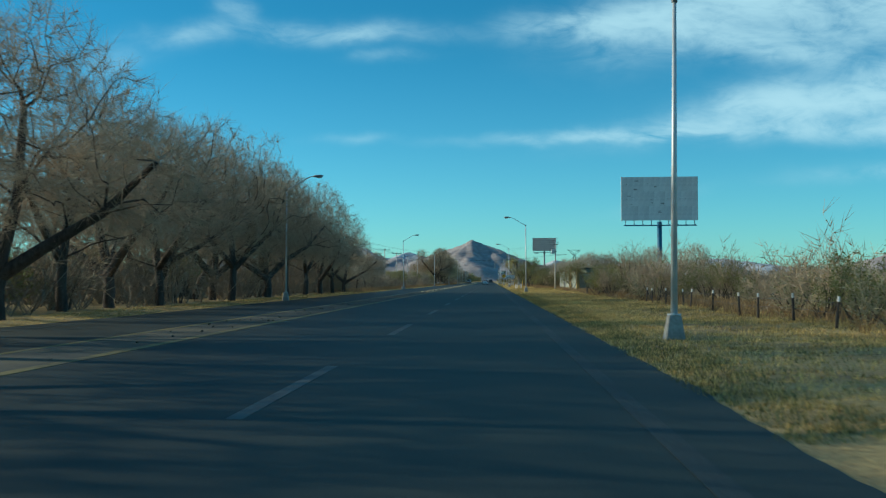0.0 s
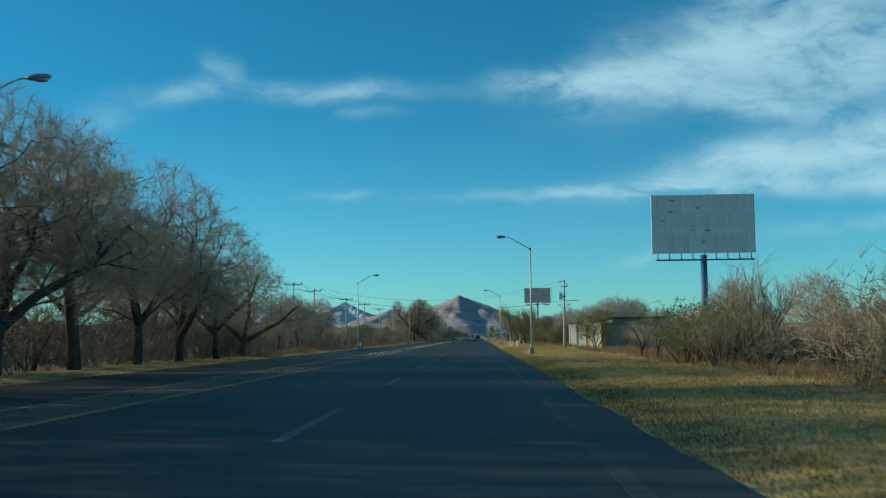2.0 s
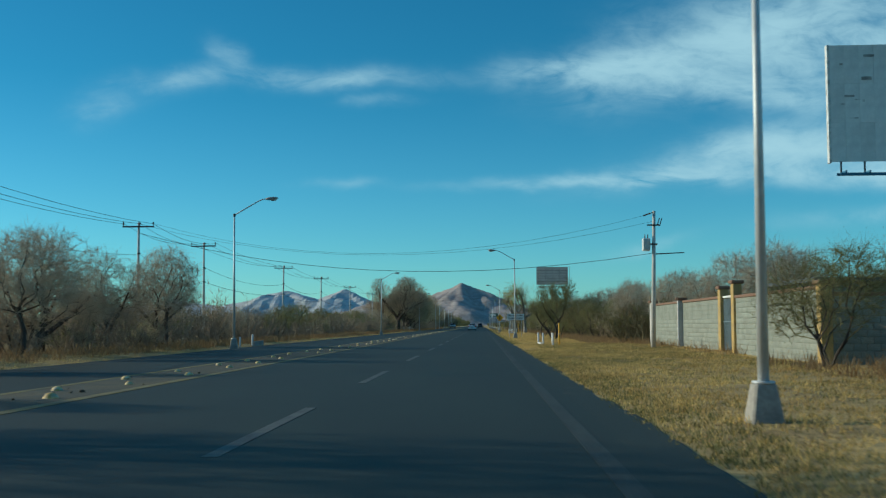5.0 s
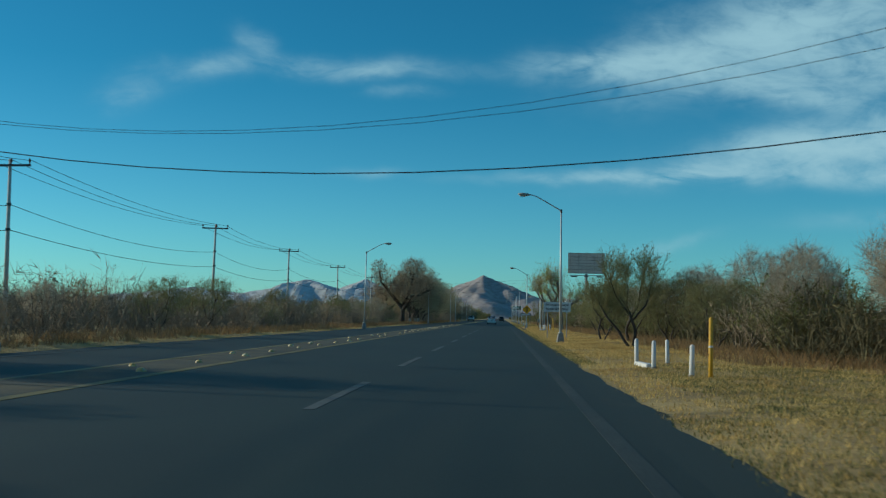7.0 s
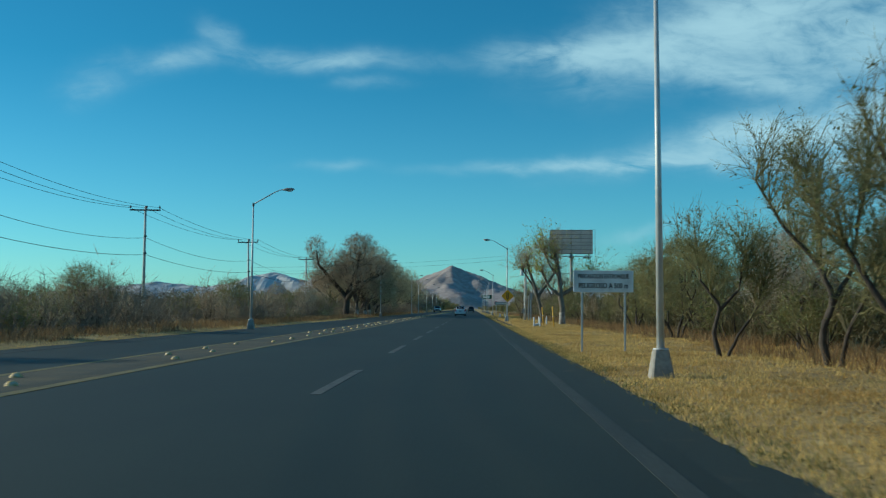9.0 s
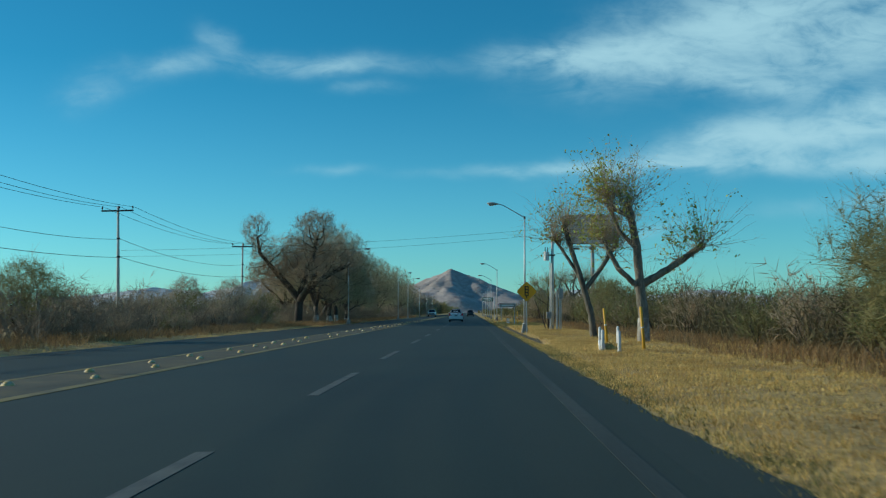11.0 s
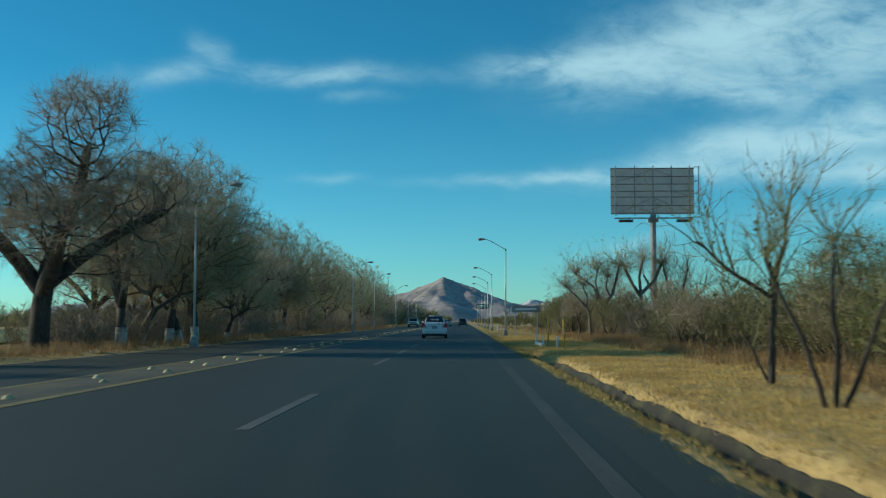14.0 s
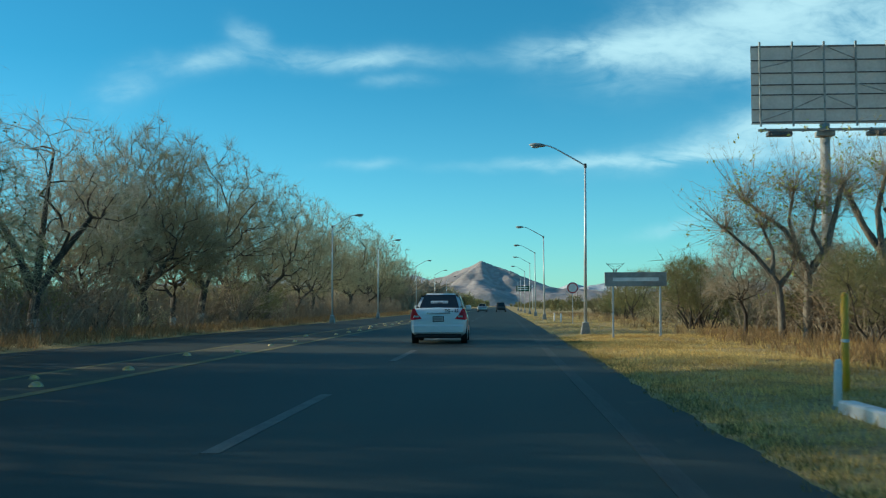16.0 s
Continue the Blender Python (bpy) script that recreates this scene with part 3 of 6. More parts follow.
# ---------------------------------------------------------------- mountains behind
def hill(name, x0, x1, y0, y1, step, peaks, floor, material, label, rough, worn=False):
    """Rugged hills: each peak is (x, y, height, radius, sharpness); worn ones have rounded tops and long concave slopes."""
    nxh, nyh = int((x1 - x0) / step), int((y1 - y0) / step)
    v, f = [], []
    for j in range(nyh + 1):
        for i in range(nxh + 1):
            x, y = x0 + (x1 - x0) * i / nxh, y0 + (y1 - y0) * j / nyh
            h = 0.0
            for px, py, hh, rr, sharp in peaks:
                a = math.atan2(y - py, x - px)
                r = math.hypot(x - px, (y - py) * 0.9) / rr
                r *= 1 + 0.16 * math.sin(a * 5 + px) + 0.08 * math.sin(a * 11 + 2)
                h = max(h, hh * math.exp(-r ** sharp) if worn else hh * max(0.0, 1 - r) ** sharp)
            edge = min(1.0, (y - y0) / 150, (y1 - y) / 150, (x - x0) / 120, (x1 - x) / 120)
            n = noise.ridged_multi_fractal(Vector((x * 0.011, y * 0.011, 0.3)), 0.85, 2.1, 6, 1.0, 2.0)
            h = h + (n - 1.2) * rough * min(1.0, h / 40) + floor * max(edge, 0) * (0.8 + 0.3 * noise.noise(Vector((x * 0.006, y * 0.006, 9))))
            v.append((x, y, max(h, 0) * min(1.0, max(edge, 0) * 3) - 6))
    for j in range(nyh):
        for i in range(nxh):
            a = j * (nxh + 1) + i
            f.append((a, a + 1, a + nxh + 2, a + nxh + 1))
    ob = raw(name, v, f, material, smooth=worn)
    return tagged(ob, label, "mountain", kind="structure")


hill("mountain", -560, 620, 3140, 3860, 7, [(-62, 3500, 138, 185, 1.12), (-104, 3505, 112, 130, 1.1), (60, 3520, 66, 160, 1.2), (200, 3500, 50, 260, 1.3), (-300, 3560, 74, 170, 1.5), (0, 3330, 34, 110, 1.6), (-150, 3360, 40, 110, 1.6)], 10, ROCK,
     "bare reddish-grey rocky mountain with a blunt rocky peak", 6.5, True)
hill("side_hill", 880, 1800, 2980, 3720, 14, [(1270, 3350, 100, 190, 1.3), (1420, 3380, 120, 260, 1.4)], 6, ROCK, "brown rocky hill beside the plain", 6.0, True)
hill("far_hills", -1900, 1500, 4100, 4700, 16, [(-330, 4350, 100, 300, 1.0), (-545, 4380, 126, 300, 1.1), (-790, 4400, 124, 340, 0.8), (-1250, 4420, 78, 500, 0.8), (420, 4350, 66, 420, 0.8), (260, 4350, 72, 130, 1.0), (900, 4400, 70, 500, 0.9)], 30, HAZED_ROCK,
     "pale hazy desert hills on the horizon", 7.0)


# ---------------------------------------------------------------- street lamps
def street_lamp(arm):
    """A tapered steel pole on a concrete foot; the arm reaches along x by the sign of arm."""
    ob = base("street_lamp", label="galvanised steel street lamp on a concrete foot with one curved arm", category="street lamp", group="street lamps along the road")
    bm = bmesh.new()
    bmesh.ops.create_cone(bm, cap_ends=True, segments=4, radius1=0.29, radius2=0.17, depth=0.55, matrix=pose(0, 0, 0.20, 0, 0, 45))
    bmesh.ops.bevel(bm, geom=bm.edges[:], offset=0.025, segments=1, affect="EDGES")
    part("foot", bm, CONC, ob, "chipped concrete foot")
    bm = rodded((0, 0, 0.42), (0, 0, 6.6), 0.068, 0.038, 12)
    rod(bm, (0, 0, 0.465), (0, 0, 0.495), 0.135, 0.135, 8)
    part("pole", bm, GALV, ob, smooth=True)
    t = Tubes()
    pts = [Vector((0, 0, 6.52)), Vector((arm * 0.06, 0, 6.62)), Vector((arm * 0.62, 0, 6.95)), Vector((arm * 1.15, 0, 7.25)), Vector((arm * 1.38, 0, 7.35)), Vector((arm * 1.62, 0, 7.40))]
    t.add(pts, [0.034, 0.034, 0.031, 0.028, 0.027, 0.026], 7)
    raw("arm", t.v, t.f, GALV, ob, smooth=True)
    part("collar", rodded((0, 0, 6.5), (0, 0, 6.66), 0.06, 0.055, 10), STEEL, ob)
    bm = bmesh.new()
    bmesh.ops.create_uvsphere(bm, u_segments=12, v_segments=8, radius=1, matrix=Matrix.LocRotScale((arm * 1.86, 0, 7.40), Euler((0, -arm * 0.06, 0)), (0.33, 0.13, 0.085)))
    head = part("lamp_head", bm, GREYPAINT, ob, "grey cobra-head luminaire", smooth=True)
    bm = bmesh.new()
    bmesh.ops.create_uvsphere(bm, u_segments=10, v_segments=6, radius=1, matrix=Matrix.LocRotScale((arm * 1.93, 0, 7.35), None, (0.19, 0.10, 0.075)))
    part("lens", bm, LENS, head, smooth=True)
    return ob


right_lamp = street_lamp(-1)
for i, (x, y) in enumerate(((3.34, 27.9), (3.28, 113.3), (2.92, 190.8), (2.97, 270.5), (3.2, 347.6), (3.3, 391), (3.4, 417), (3.5, 445), (3.5, 477), (3.5, 511), (3.5, 548))):
    m = pose(x, y, 0.02, 0.4 * math.sin(i * 2.1), 0.5 * math.cos(i * 1.7), 2 * math.sin(i))
    if i == 0:
        right_lamp.matrix_basis = m
    else:
        copy_thing(right_lamp, m)
left_lamp = street_lamp(1)
for i, (x, y) in enumerate(((-12.35, 70.5), (-12.1, 153.6), (-11.9, 229.4), (-12.2, 314.2), (-11.7, 379), (-11.8, 407), (-11.9, 454), (-11.9, 494), (-11.9, 534))):
    m = pose(x, y, 0.02, 0.5 * math.sin(i * 1.3), 0.5 * math.cos(i * 2.7), 2 * math.sin(i + 1))
    if i == 0:
        left_lamp.matrix_basis = m
    else:
        copy_thing(left_lamp, m)


# ---------------------------------------------------------------- utility poles and cables
def line_pole():
    ob = base("utility_pole", label="slim concrete utility pole with one steel crossarm and insulators", category="utility pole", group="utility poles along the road")
    part("shaft", rodded((0, 0, -0.2), (0, 0, 7.3), 0.11, 0.065, 10), POLECONC, ob, smooth=True)
    part("crossarm", boxed(-0.95, 0.95, -0.14, -0.06, 6.98, 7.07), STEEL, ob)
    for x in (-0.9, 0.1, 0.9):
        ins = part("insulator", rod(rodded((x, -0.1, 7.07), (x, -0.1, 7.17), 0.02), (x, -0.1, 7.16), (x, -0.1, 7.30), 0.055, 0.04), CERAMIC, ob)
    for z in (5.4, 4.35):
        part("bracket", boxed(-0.03, 0.16, -0.16, -0.08, z - 0.04, z + 0.04), STEEL, ob)
    return ob


LINE = [130, 165, 180.5, 212.2, 238.9, 270.5, 304, 335, 366]
LX = -20.6
pole = line_pole()
for i, y in enumerate(LINE):
    m = pose(LX, y, verge(LX, y), 0.8 * math.sin(i * 3.1), 0.9 * math.cos(i * 1.9), 3 * math.sin(i * 2))
    if i == 0:
        pole.matrix_basis = m
    else:
        copy_thing(pole, m)


def cable(points, sag, r, label="black overhead cable slung between poles"):
    t = Tubes()
    pts, n = [], 14
    for a, b in zip(points, points[1:]):
        a, b = Vector(a), Vector(b)
        pts += [a.lerp(b, i / n) - Vector((0, 0, 4 * sag * (i / n) * (1 - i / n))) for i in range(n)]
    pts.append(Vector(points[-1]))
    t.add(pts, [r] * len(pts), 4)
    return tagged(raw("overhead_cable", t.v, t.f, BLACK), label, "cable", "overhead cables")


for dx, z, sag, r in ((-0.9, 7.28, 0.45, 0.011), (0.1, 7.28, 0.5, 0.011), (0.9, 7.28, 0.42, 0.011), (0.12, 5.4, 0.55, 0.012), (0.12, 4.35, 0.4, 0.014)):
    cable([(LX + dx, y - 0.1, z) for y in LINE], sag, r)
# across the road
cable([(LX + 0.12, 164.9, 6.7), (8.6, 154.3, 4.7)], 1.53, 0.013)
cable([(LX + 0.9, 164.9, 7.3), (8.5, 154.3, 6.65)], 1.9, 0.006)
cable([(LX, 164.9, 7.3), (8.7, 154.3, 6.3)], 1.8, 0.006)
cable([(LX + 0.12, 270.4, 4.75), (4.45, 274.7, 6.3)], 0.25, 0.006)
cable([(LX + 0.12, 270.4, 4.4), (4.6, 274.7, 5.95)], 0.3, 0.006)


def transformer_pole(height, can_z, can_round, arm_right):
    ob = base("transformer_pole", label="concrete pole carrying a grey pole-mounted transformer and switchgear", category="utility pole")
    part("shaft", rodded((0, 0, -0.2), (0, 0, height), 0.125, 0.075, 10), POLECONC, ob, smooth=True)
    part("top_arm", rodded((-0.5, -0.05, height - 0.25), (0.08, 0, height - 0.02), 0.03, 0.02), STEEL, ob)
    for i in range(4):
        part("insulator", rodded((-0.22 - i * 0.09, -0.03, height - 0.13 - i * 0.035), (-0.27 - i * 0.09, -0.03, height - 0.15 - i * 0.035), 0.05, 0.03), CERAMIC, ob)
    part("switch_arm", boxed(-0.35, 0.3, -0.12, -0.05, height - 0.75, height - 0.68), STEEL, ob)
    for x in (0.16, 0.28):
        part("fuse", rodded((x, -0.1, height - 0.7), (x + 0.1, -0.12, height - 0.35), 0.025, 0.02), CERAMIC, ob)
    bm = bmesh.new()
    if can_round:
        rod(bm, (-0.36, 0, can_z), (-0.36, 0, can_z + 0.5), 0.17, 0.17, 16)
        rod(bm, (-0.36, 0, can_z + 0.5), (-0.36, 0, can_z + 0.54), 0.185, 0.15, 16)
    else:
        box(bm, -0.56, -0.20, -0.18, 0.18, can_z, can_z + 0.62, bevel=0.03)
        for k in range(5):
            box(bm, -0.53 + k * 0.075, -0.50 + k * 0.075, -0.23, -0.17, can_z + 0.08, can_z + 0.5)
    can = part("transformer", bm, PANEL, ob, "grey oil-filled transformer")
    for x in (-0.44, -0.3):
        part("bushing", rodded((x, 0, can_z + 0.5), (x, 0, can_z + 0.82), 0.035, 0.022), CERAMIC, can)
    part("clamp", boxed(-0.22, 0.16, -0.13, 0.13, can_z + 0.3, can_z + 0.38), STEEL, ob)
    if arm_right:
        part("side_arm", rodded((0, 0, can_z - 0.15), (1.5, 0, can_z - 0.05), 0.03, 0.025), STEEL, ob)
    return ob


tp = transformer_pole(6.75, 4.75, False, True)
tp.matrix_basis = pose(8.55, 154.3, 0.05, 0, 1.0, 0)
tp2 = transformer_pole(6.45, 4.3, True, False)
tp2.matrix_basis = pose(4.85, 274.8, 0.03, 0, 0.6, 0)
# service mast with meter boxes beside it
ob = base("service_mast", pose(5.15, 274.6, 0.02), label="thin conduits and grey meter boxes on a short concrete post", category="utility post")
part("post", boxed(-0.06, 0.06, -0.06, 0.06, -0.2, 2.4, bevel=0.01), POLECONC, ob)
for x, h in ((-0.42, 4.2), (0.16, 2.5), (0.24, 2.2)):
    part("conduit", rodded((x, -0.05, -0.1), (x, -0.05, h), 0.03, 0.03), GALV, ob)
part("meter_box", boxed(-0.66, -0.36, -0.28, -0.1, 0.75, 1.15, bevel=0.015), GREYPAINT, ob)
part("meter_box", boxed(0.1, 0.36, -0.26, -0.1, 1.95, 2.6, bevel=0.015), GREYPAINT, ob)


# ---------------------------------------------------------------- billboards
ob = base("billboard", pose(23.0, 155.5, 0.05, 0, 0, -2), label="blank weathered grey billboard on a blue steel column", category="billboard")
sheet = mesh_of("panel_sheet", box(bmesh.new(), 0.003, 0.726, -0.06, 0.0, 0.003, 1.997), PANEL)
for i in range(14):
    for k in range(3):
        o = new("panel_sheet", sheet)
        o.parent, o.location = ob, (-5.1 + i * 0.729, -0.006 * ((i * 7 + k * 5) % 4), 9.35 + k * 2.0)
tear = random.Random(61)
for k in range(22):
    x, z = tear.uniform(-4.9, 4.6), tear.choice((11.4, 12.35, 12.35, 12.35, 10.6, 13.6, 14.4)) + tear.uniform(-0.35, 0.35)
    w, h = tear.uniform(0.08, 0.55), tear.uniform(0.04, 0.22)
    part("torn_paper", boxed(x, x + w, -0.088, -0.078, z, z + h), PANEL_EDGE if tear.random() < 0.65 else GREYPAINT, ob)
part("pasted_seam", boxed(0.4, 5.05, -0.086, -0.078, 12.28, 12.36), PANEL_EDGE, ob)
part("edge_trim", boxed(-5.22, -5.11, -0.08, 0.3, 9.3, 15.38), PANEL_EDGE, ob, "white edge")
part("edge_trim", boxed(5.11, 5.16, -0.05, 0.3, 9.4, 15.38), GREYPAINT, ob)
part("column", rodded((0, 0.35, -0.3), (0, 0.35, 9.2), 0.36, 0.33, 20), BLUE, ob, "blue painted steel column", smooth=True)
bm = bmesh.new()
box(bm, -4.9, 4.9, -0.85, -0.75, 8.55, 8.68), box(bm, -4.9, 4.9, -0.2, -0.1, 8.62, 8.75)
part("catwalk", bm, BLUE, ob)
for i in range(9):
    part("catwalk_bracket", boxed(-4.7 + i * 1.17, -4.62 + i * 1.17, -0.95, 0.35, 8.68, 8.78), BLUE, ob)
    part("hanger", boxed(-4.7 + i * 1.17, -4.62 + i * 1.17, -0.12, -0.04, 8.7, 9.35), STEEL, ob)
for z in (9.8, 12.3, 14.8):
    part("beam", boxed(-5.0, 5.0, 0.05, 0.25, z, z + 0.2), STEEL, ob)

ob = base("billboard", pose(17.5, 364.5, 0.05, 0, 0, 0), label="grey billboard seen from its steel-framed back on one column", category="billboard")
W2 = 3.85
raw("panel", [(-W2, 0.25, 10.95), (W2, 0.25, 10.95), (W2, 0.25, 15.3), (-W2, 0.25, 15.3)], [(0, 1, 2, 3)], VINYL, ob, "stretched grey vinyl sheet seen from behind")
for x in (-3.4, -1.65, 0.05, 1.75, 3.4):
    part("upright", boxed(x - 0.045, x + 0.045, -0.02, 0.1, 10.8, 15.45), GREYPAINT, ob)
for z in (11.05, 11.75, 12.55, 13.1, 13.75, 14.45, 15.2):
    part("rail", boxed(-W2, W2, 0.1, 0.16, z - 0.028, z + 0.028), STEEL, ob)
for x0, z0, x1, z1 in ((-3.4, 11.1, -1.65, 11.7), (-1.65, 11.75, 0.05, 12.5), (0.05, 12.5, 1.75, 11.75), (-3.4, 14.0, -1.65, 14.4), (-1.65, 14.45, 0.05, 15.2), (0.05, 15.2, 1.75, 14.45), (1.75, 13.1, 3.4, 12.6)):
    part("diagonal", rodded((x0, 0.0, z0), (x1, 0.0, z1), 0.03, 0.03, 6), GREYPAINT, ob)
part("column", rodded((0, 0, -0.3), (0, 0, 10.9), 0.29, 0.26, 18), GREYPAINT, ob, smooth=True)
part("collar", boxed(-0.45, 0.45, -0.4, 0.4, 10.2, 10.5, bevel=0.03), GREYPAINT, ob)
part("painted_foot", rodded((0, 0, -0.2), (0, 0, 1.8), 0.40, 0.38, 18), POST_W, ob, "white painted concrete foot", smooth=True)
bm = bmesh.new()
box(bm, -3.6, 3.6, -0.75, -0.65, 10.45, 10.55), box(bm, -3.6, 3.6, -0.2, -0.1, 10.5, 10.62)
part("catwalk", bm, GREYPAINT, ob)
for i in range(7):
    part("catwalk_bracket", boxed(-3.4 + i * 1.12, -3.33 + i * 1.12, -0.8, 0.2, 10.5, 10.58), STEEL, ob)
for x in (-2.6, 2.7):
    part("floodlight_box", boxed(x - 0.65, x + 0.65, -0.9, -0.35, 10.15, 10.38, bevel=0.03), STEEL, ob)
part("side_frame", boxed(W2 + 0.35, W2 + 0.41, -0.05, 0.05, 10.9, 15.4), GREYPAINT, ob)
for z in (11.6, 12.8, 14.0, 15.3):
    part("side_strut", boxed(W2 - 0.05, W2 + 0.37, -0.03, 0.03, z, z + 0.05), GREYPAINT, ob)

# white water tank behind the scrub
ob = base("water_tank", pose(21.2, 149, 0.05), label="round white water tank on a masonry stand", category="water tank")
part("stand", boxed(-0.9, 0.9, -0.9, 0.9, -0.2, 1.9, bevel=0.03), MORTAR, ob)
bm = bmesh.new()
bmesh.ops.create_uvsphere(bm, u_segments=20, v_segments=12, radius=0.8, matrix=Matrix.LocRotScale((0, 0, 2.66), None, (1.0, 1.0, 1.0)))
part("tank", bm, POST_W, ob, smooth=True)


# ---------------------------------------------------------------- signs
def lettering(name, text, size, m, material, parent, thick=0.004):
    cu_ = bpy.data.curves.new(name, "FONT")
    cu_.body, cu_.size, cu_.align_x, cu_.align_y, cu_.extrude = text, size, "CENTER", "CENTER", thick
    cu_.offset = size * 0.018
    tmp = bpy.data.objects.new(name, cu_)
    me = bpy.data.meshes.new_from_object(tmp)
    bpy.data.objects.remove(tmp)
    me.materials.clear()
    me.materials.append(material)
    o = new(name, me)
    o.parent, o.matrix_basis = parent, m
    return o


ob = base("warning_sign", pose(3.27, 201.5, 0.03), label="white rectangular road sign with black warning text on two posts", category="road sign")
part("board", boxed(-0.80, 0.80, -0.02, 0.0, 1.58, 2.16, bevel=0.006), SIGN_W, ob)
lettering("text_line", "PRECAUCION ENTRONQUE", 0.158, pose(0, -0.024, 2.0, 90), BLACK, ob).scale = (0.68, 1.05, 1)
lettering("text_line", "PELIGROSO A 500 m", 0.178, pose(0, -0.024, 1.75, 90), BLACK, ob).scale = (0.83, 1.05, 1)
for x in (-0.56, 0.58):
    part("post", boxed(x - 0.025, x + 0.025, 0.0, 0.05, -0.3, 2.1), GALV, ob)

ob = base("signal_ahead_sign", pose(2.95, 267.9, 0.03, 0, 0, 3), label="yellow diamond road sign with a black traffic light symbol", category="road sign")
bm = bmesh.new()
box(bm, -0.405, 0.405, -0.012, 0.0, -0.405, 0.405)
bmesh.ops.bevel(bm, geom=[e for e in bm.edges if abs(e.verts[0].co.y - e.verts[1].co.y) > 0.005], offset=0.05, segments=3, affect="EDGES")
bmesh.ops.transform(bm, matrix=pose(0, 0, 2.26, 0, 45, 0), verts=bm.verts)
part("board", bm, SIGN_Y, ob)
part("symbol_body", boxed(-0.105, 0.105, -0.018, -0.012, 2.02, 2.56, bevel=0.002), BLACK, ob)
part("symbol_stem", boxed(-0.035, 0.035, -0.018, -0.012, 1.9, 2.02), BLACK, ob)
for z in (2.12, 2.29, 2.46):
    part("symbol_light", rodded((0, -0.022, z), (0, -0.018, z), 0.062, 0.062, 16), SIGN_Y, ob)
    for s_ in (-1, 1):
        part("symbol_visor", boxed(s_ * 0.12 - 0.015, s_ * 0.12 + 0.015, -0.018, -0.012, z + 0.03, z + 0.06), BLACK, ob)
part("post", boxed(-0.025, 0.025, 0.0, 0.05, -0.3, 2.75), GALV, ob)

ob = base("roadside_sign", pose(4.4, 341.5, 0.03, 0, 0, 0), label="wide low grey direction sign on two posts", category="road sign")
part("board", boxed(-1.02, 1.02, -0.03, 0.03, 1.75, 2.22, bevel=0.01), GREYPAINT, ob)
part("writing_bar", boxed(-0.75, 0.75, -0.036, -0.03, 1.92, 2.04), SIGN_W, ob, "row of unreadable small letters")
for x in (-0.75, 0.8):
    part("post", boxed(x - 0.03, x + 0.03, -0.02, 0.04, -0.3, 2.0), GALV, ob)

ob = base("speed_limit_sign", pose(4.3, 372, 0.03), label="round white road sign with a dark ring on a post", category="road sign")
part("disc", rodded((0, 0, 2.2), (0, 0.015, 2.2), 0.36, 0.36, 24), SIGN_W, ob)
bm = bmesh.new()
bmesh.ops.create_cone(bm, cap_ends=False, segments=24, radius1=0.33, radius2=0.27, depth=0.005, matrix=pose(0, -0.005, 2.2, 90))
part("ring", bm, RED, ob)
part("post", boxed(-0.025, 0.025, 0.015, 0.06, -0.3, 2.5), GALV, ob)

ob = base("overhead_sign", pose(8.4, 606, -0.6), label="green overhead direction sign on a steel mast", category="road sign")
part("mast", rodded((0, 0, -0.3), (0, 0, 7.4), 0.16, 0.13, 12), GALV, ob, smooth=True)
part("boom", rodded((0.2, 0, 6.9), (-4.6, 0, 7.1), 0.10, 0.07, 10), GALV, ob)
part("board", boxed(-4.6, -0.5, -0.12, -0.06, 5.7, 7.3, bevel=0.02), SIGN_G, ob)
for z in (6.2, 6.7):
    part("writing_bar", boxed(-4.1, -1.3, -0.128, -0.12, z, z + 0.2), SIGN_W, ob)


# ---------------------------------------------------------------- small posts along the verge
def white_post(h):
    ob = base("guard_post", label="short round white-painted concrete post in the dry verge", category="post", group="white posts in the verge")
    bm = rodded((0, 0, -0.25), (0, 0, h), 0.058, 0.05, 10)
    bmesh.ops.create_uvsphere(bm, u_segments=10, v_segments=6, radius=0.05, matrix=Matrix.Translation((0, 0, h)))
    part("shaft", bm, POST_W, ob, smooth=True)
    part("foot", rodded((0, 0, -0.25), (0, 0, 0.05), 0.075, 0.068, 10), CONC, ob)
    return ob


wp = None
for x, y, s_ in ((3.45, 164.6, 1.0), (3.6, 162.6, 1.0), (4.3, 165.1, 0.95), (3.95, 159.5, 1.0), (4.32, 245.8, 0.9), (4.75, 244.4, 0.9), (3.62, 239.3, 0.9), (3.9, 237.8, 0.9),
                 (3.5, 317.2, 0.8), (3.55, 313.2, 0.8), (4.0, 311.3, 0.8), (-12.65, 157.3, 0.85), (-12.7, 160.6, 1.0), (3.9, 378, 0.9), (3.6, 381, 0.9)):
    m = pose(x, y, verge(x, y), 2 * math.sin(y), 2 * math.cos(y * 2), 0) @ Matrix.Scale(s_, 4)
    if wp is None:
        wp = white_post(0.62)
        wp.matrix_basis = m
    else:
        copy_thing(wp, m)


def yellow_post():
    ob = base("marker_post", label="tall slender yellow-painted steel marker post", category="post", group="yellow marker posts")
    bm = rodded((0, 0, -0.25), (0, 0, 1.2), 0.045, 0.045, 10)
    bmesh.ops.create_uvsphere(bm, u_segments=10, v_segments=6, radius=0.045, matrix=Matrix.Translation((0, 0, 1.2)))
    part("shaft", bm, POST_Y, ob, smooth=True)
    part("band", rodded((0, 0, 0.62), (0, 0, 0.66), 0.0475, 0.0475, 10), POST_W, ob, "white band")
    return ob


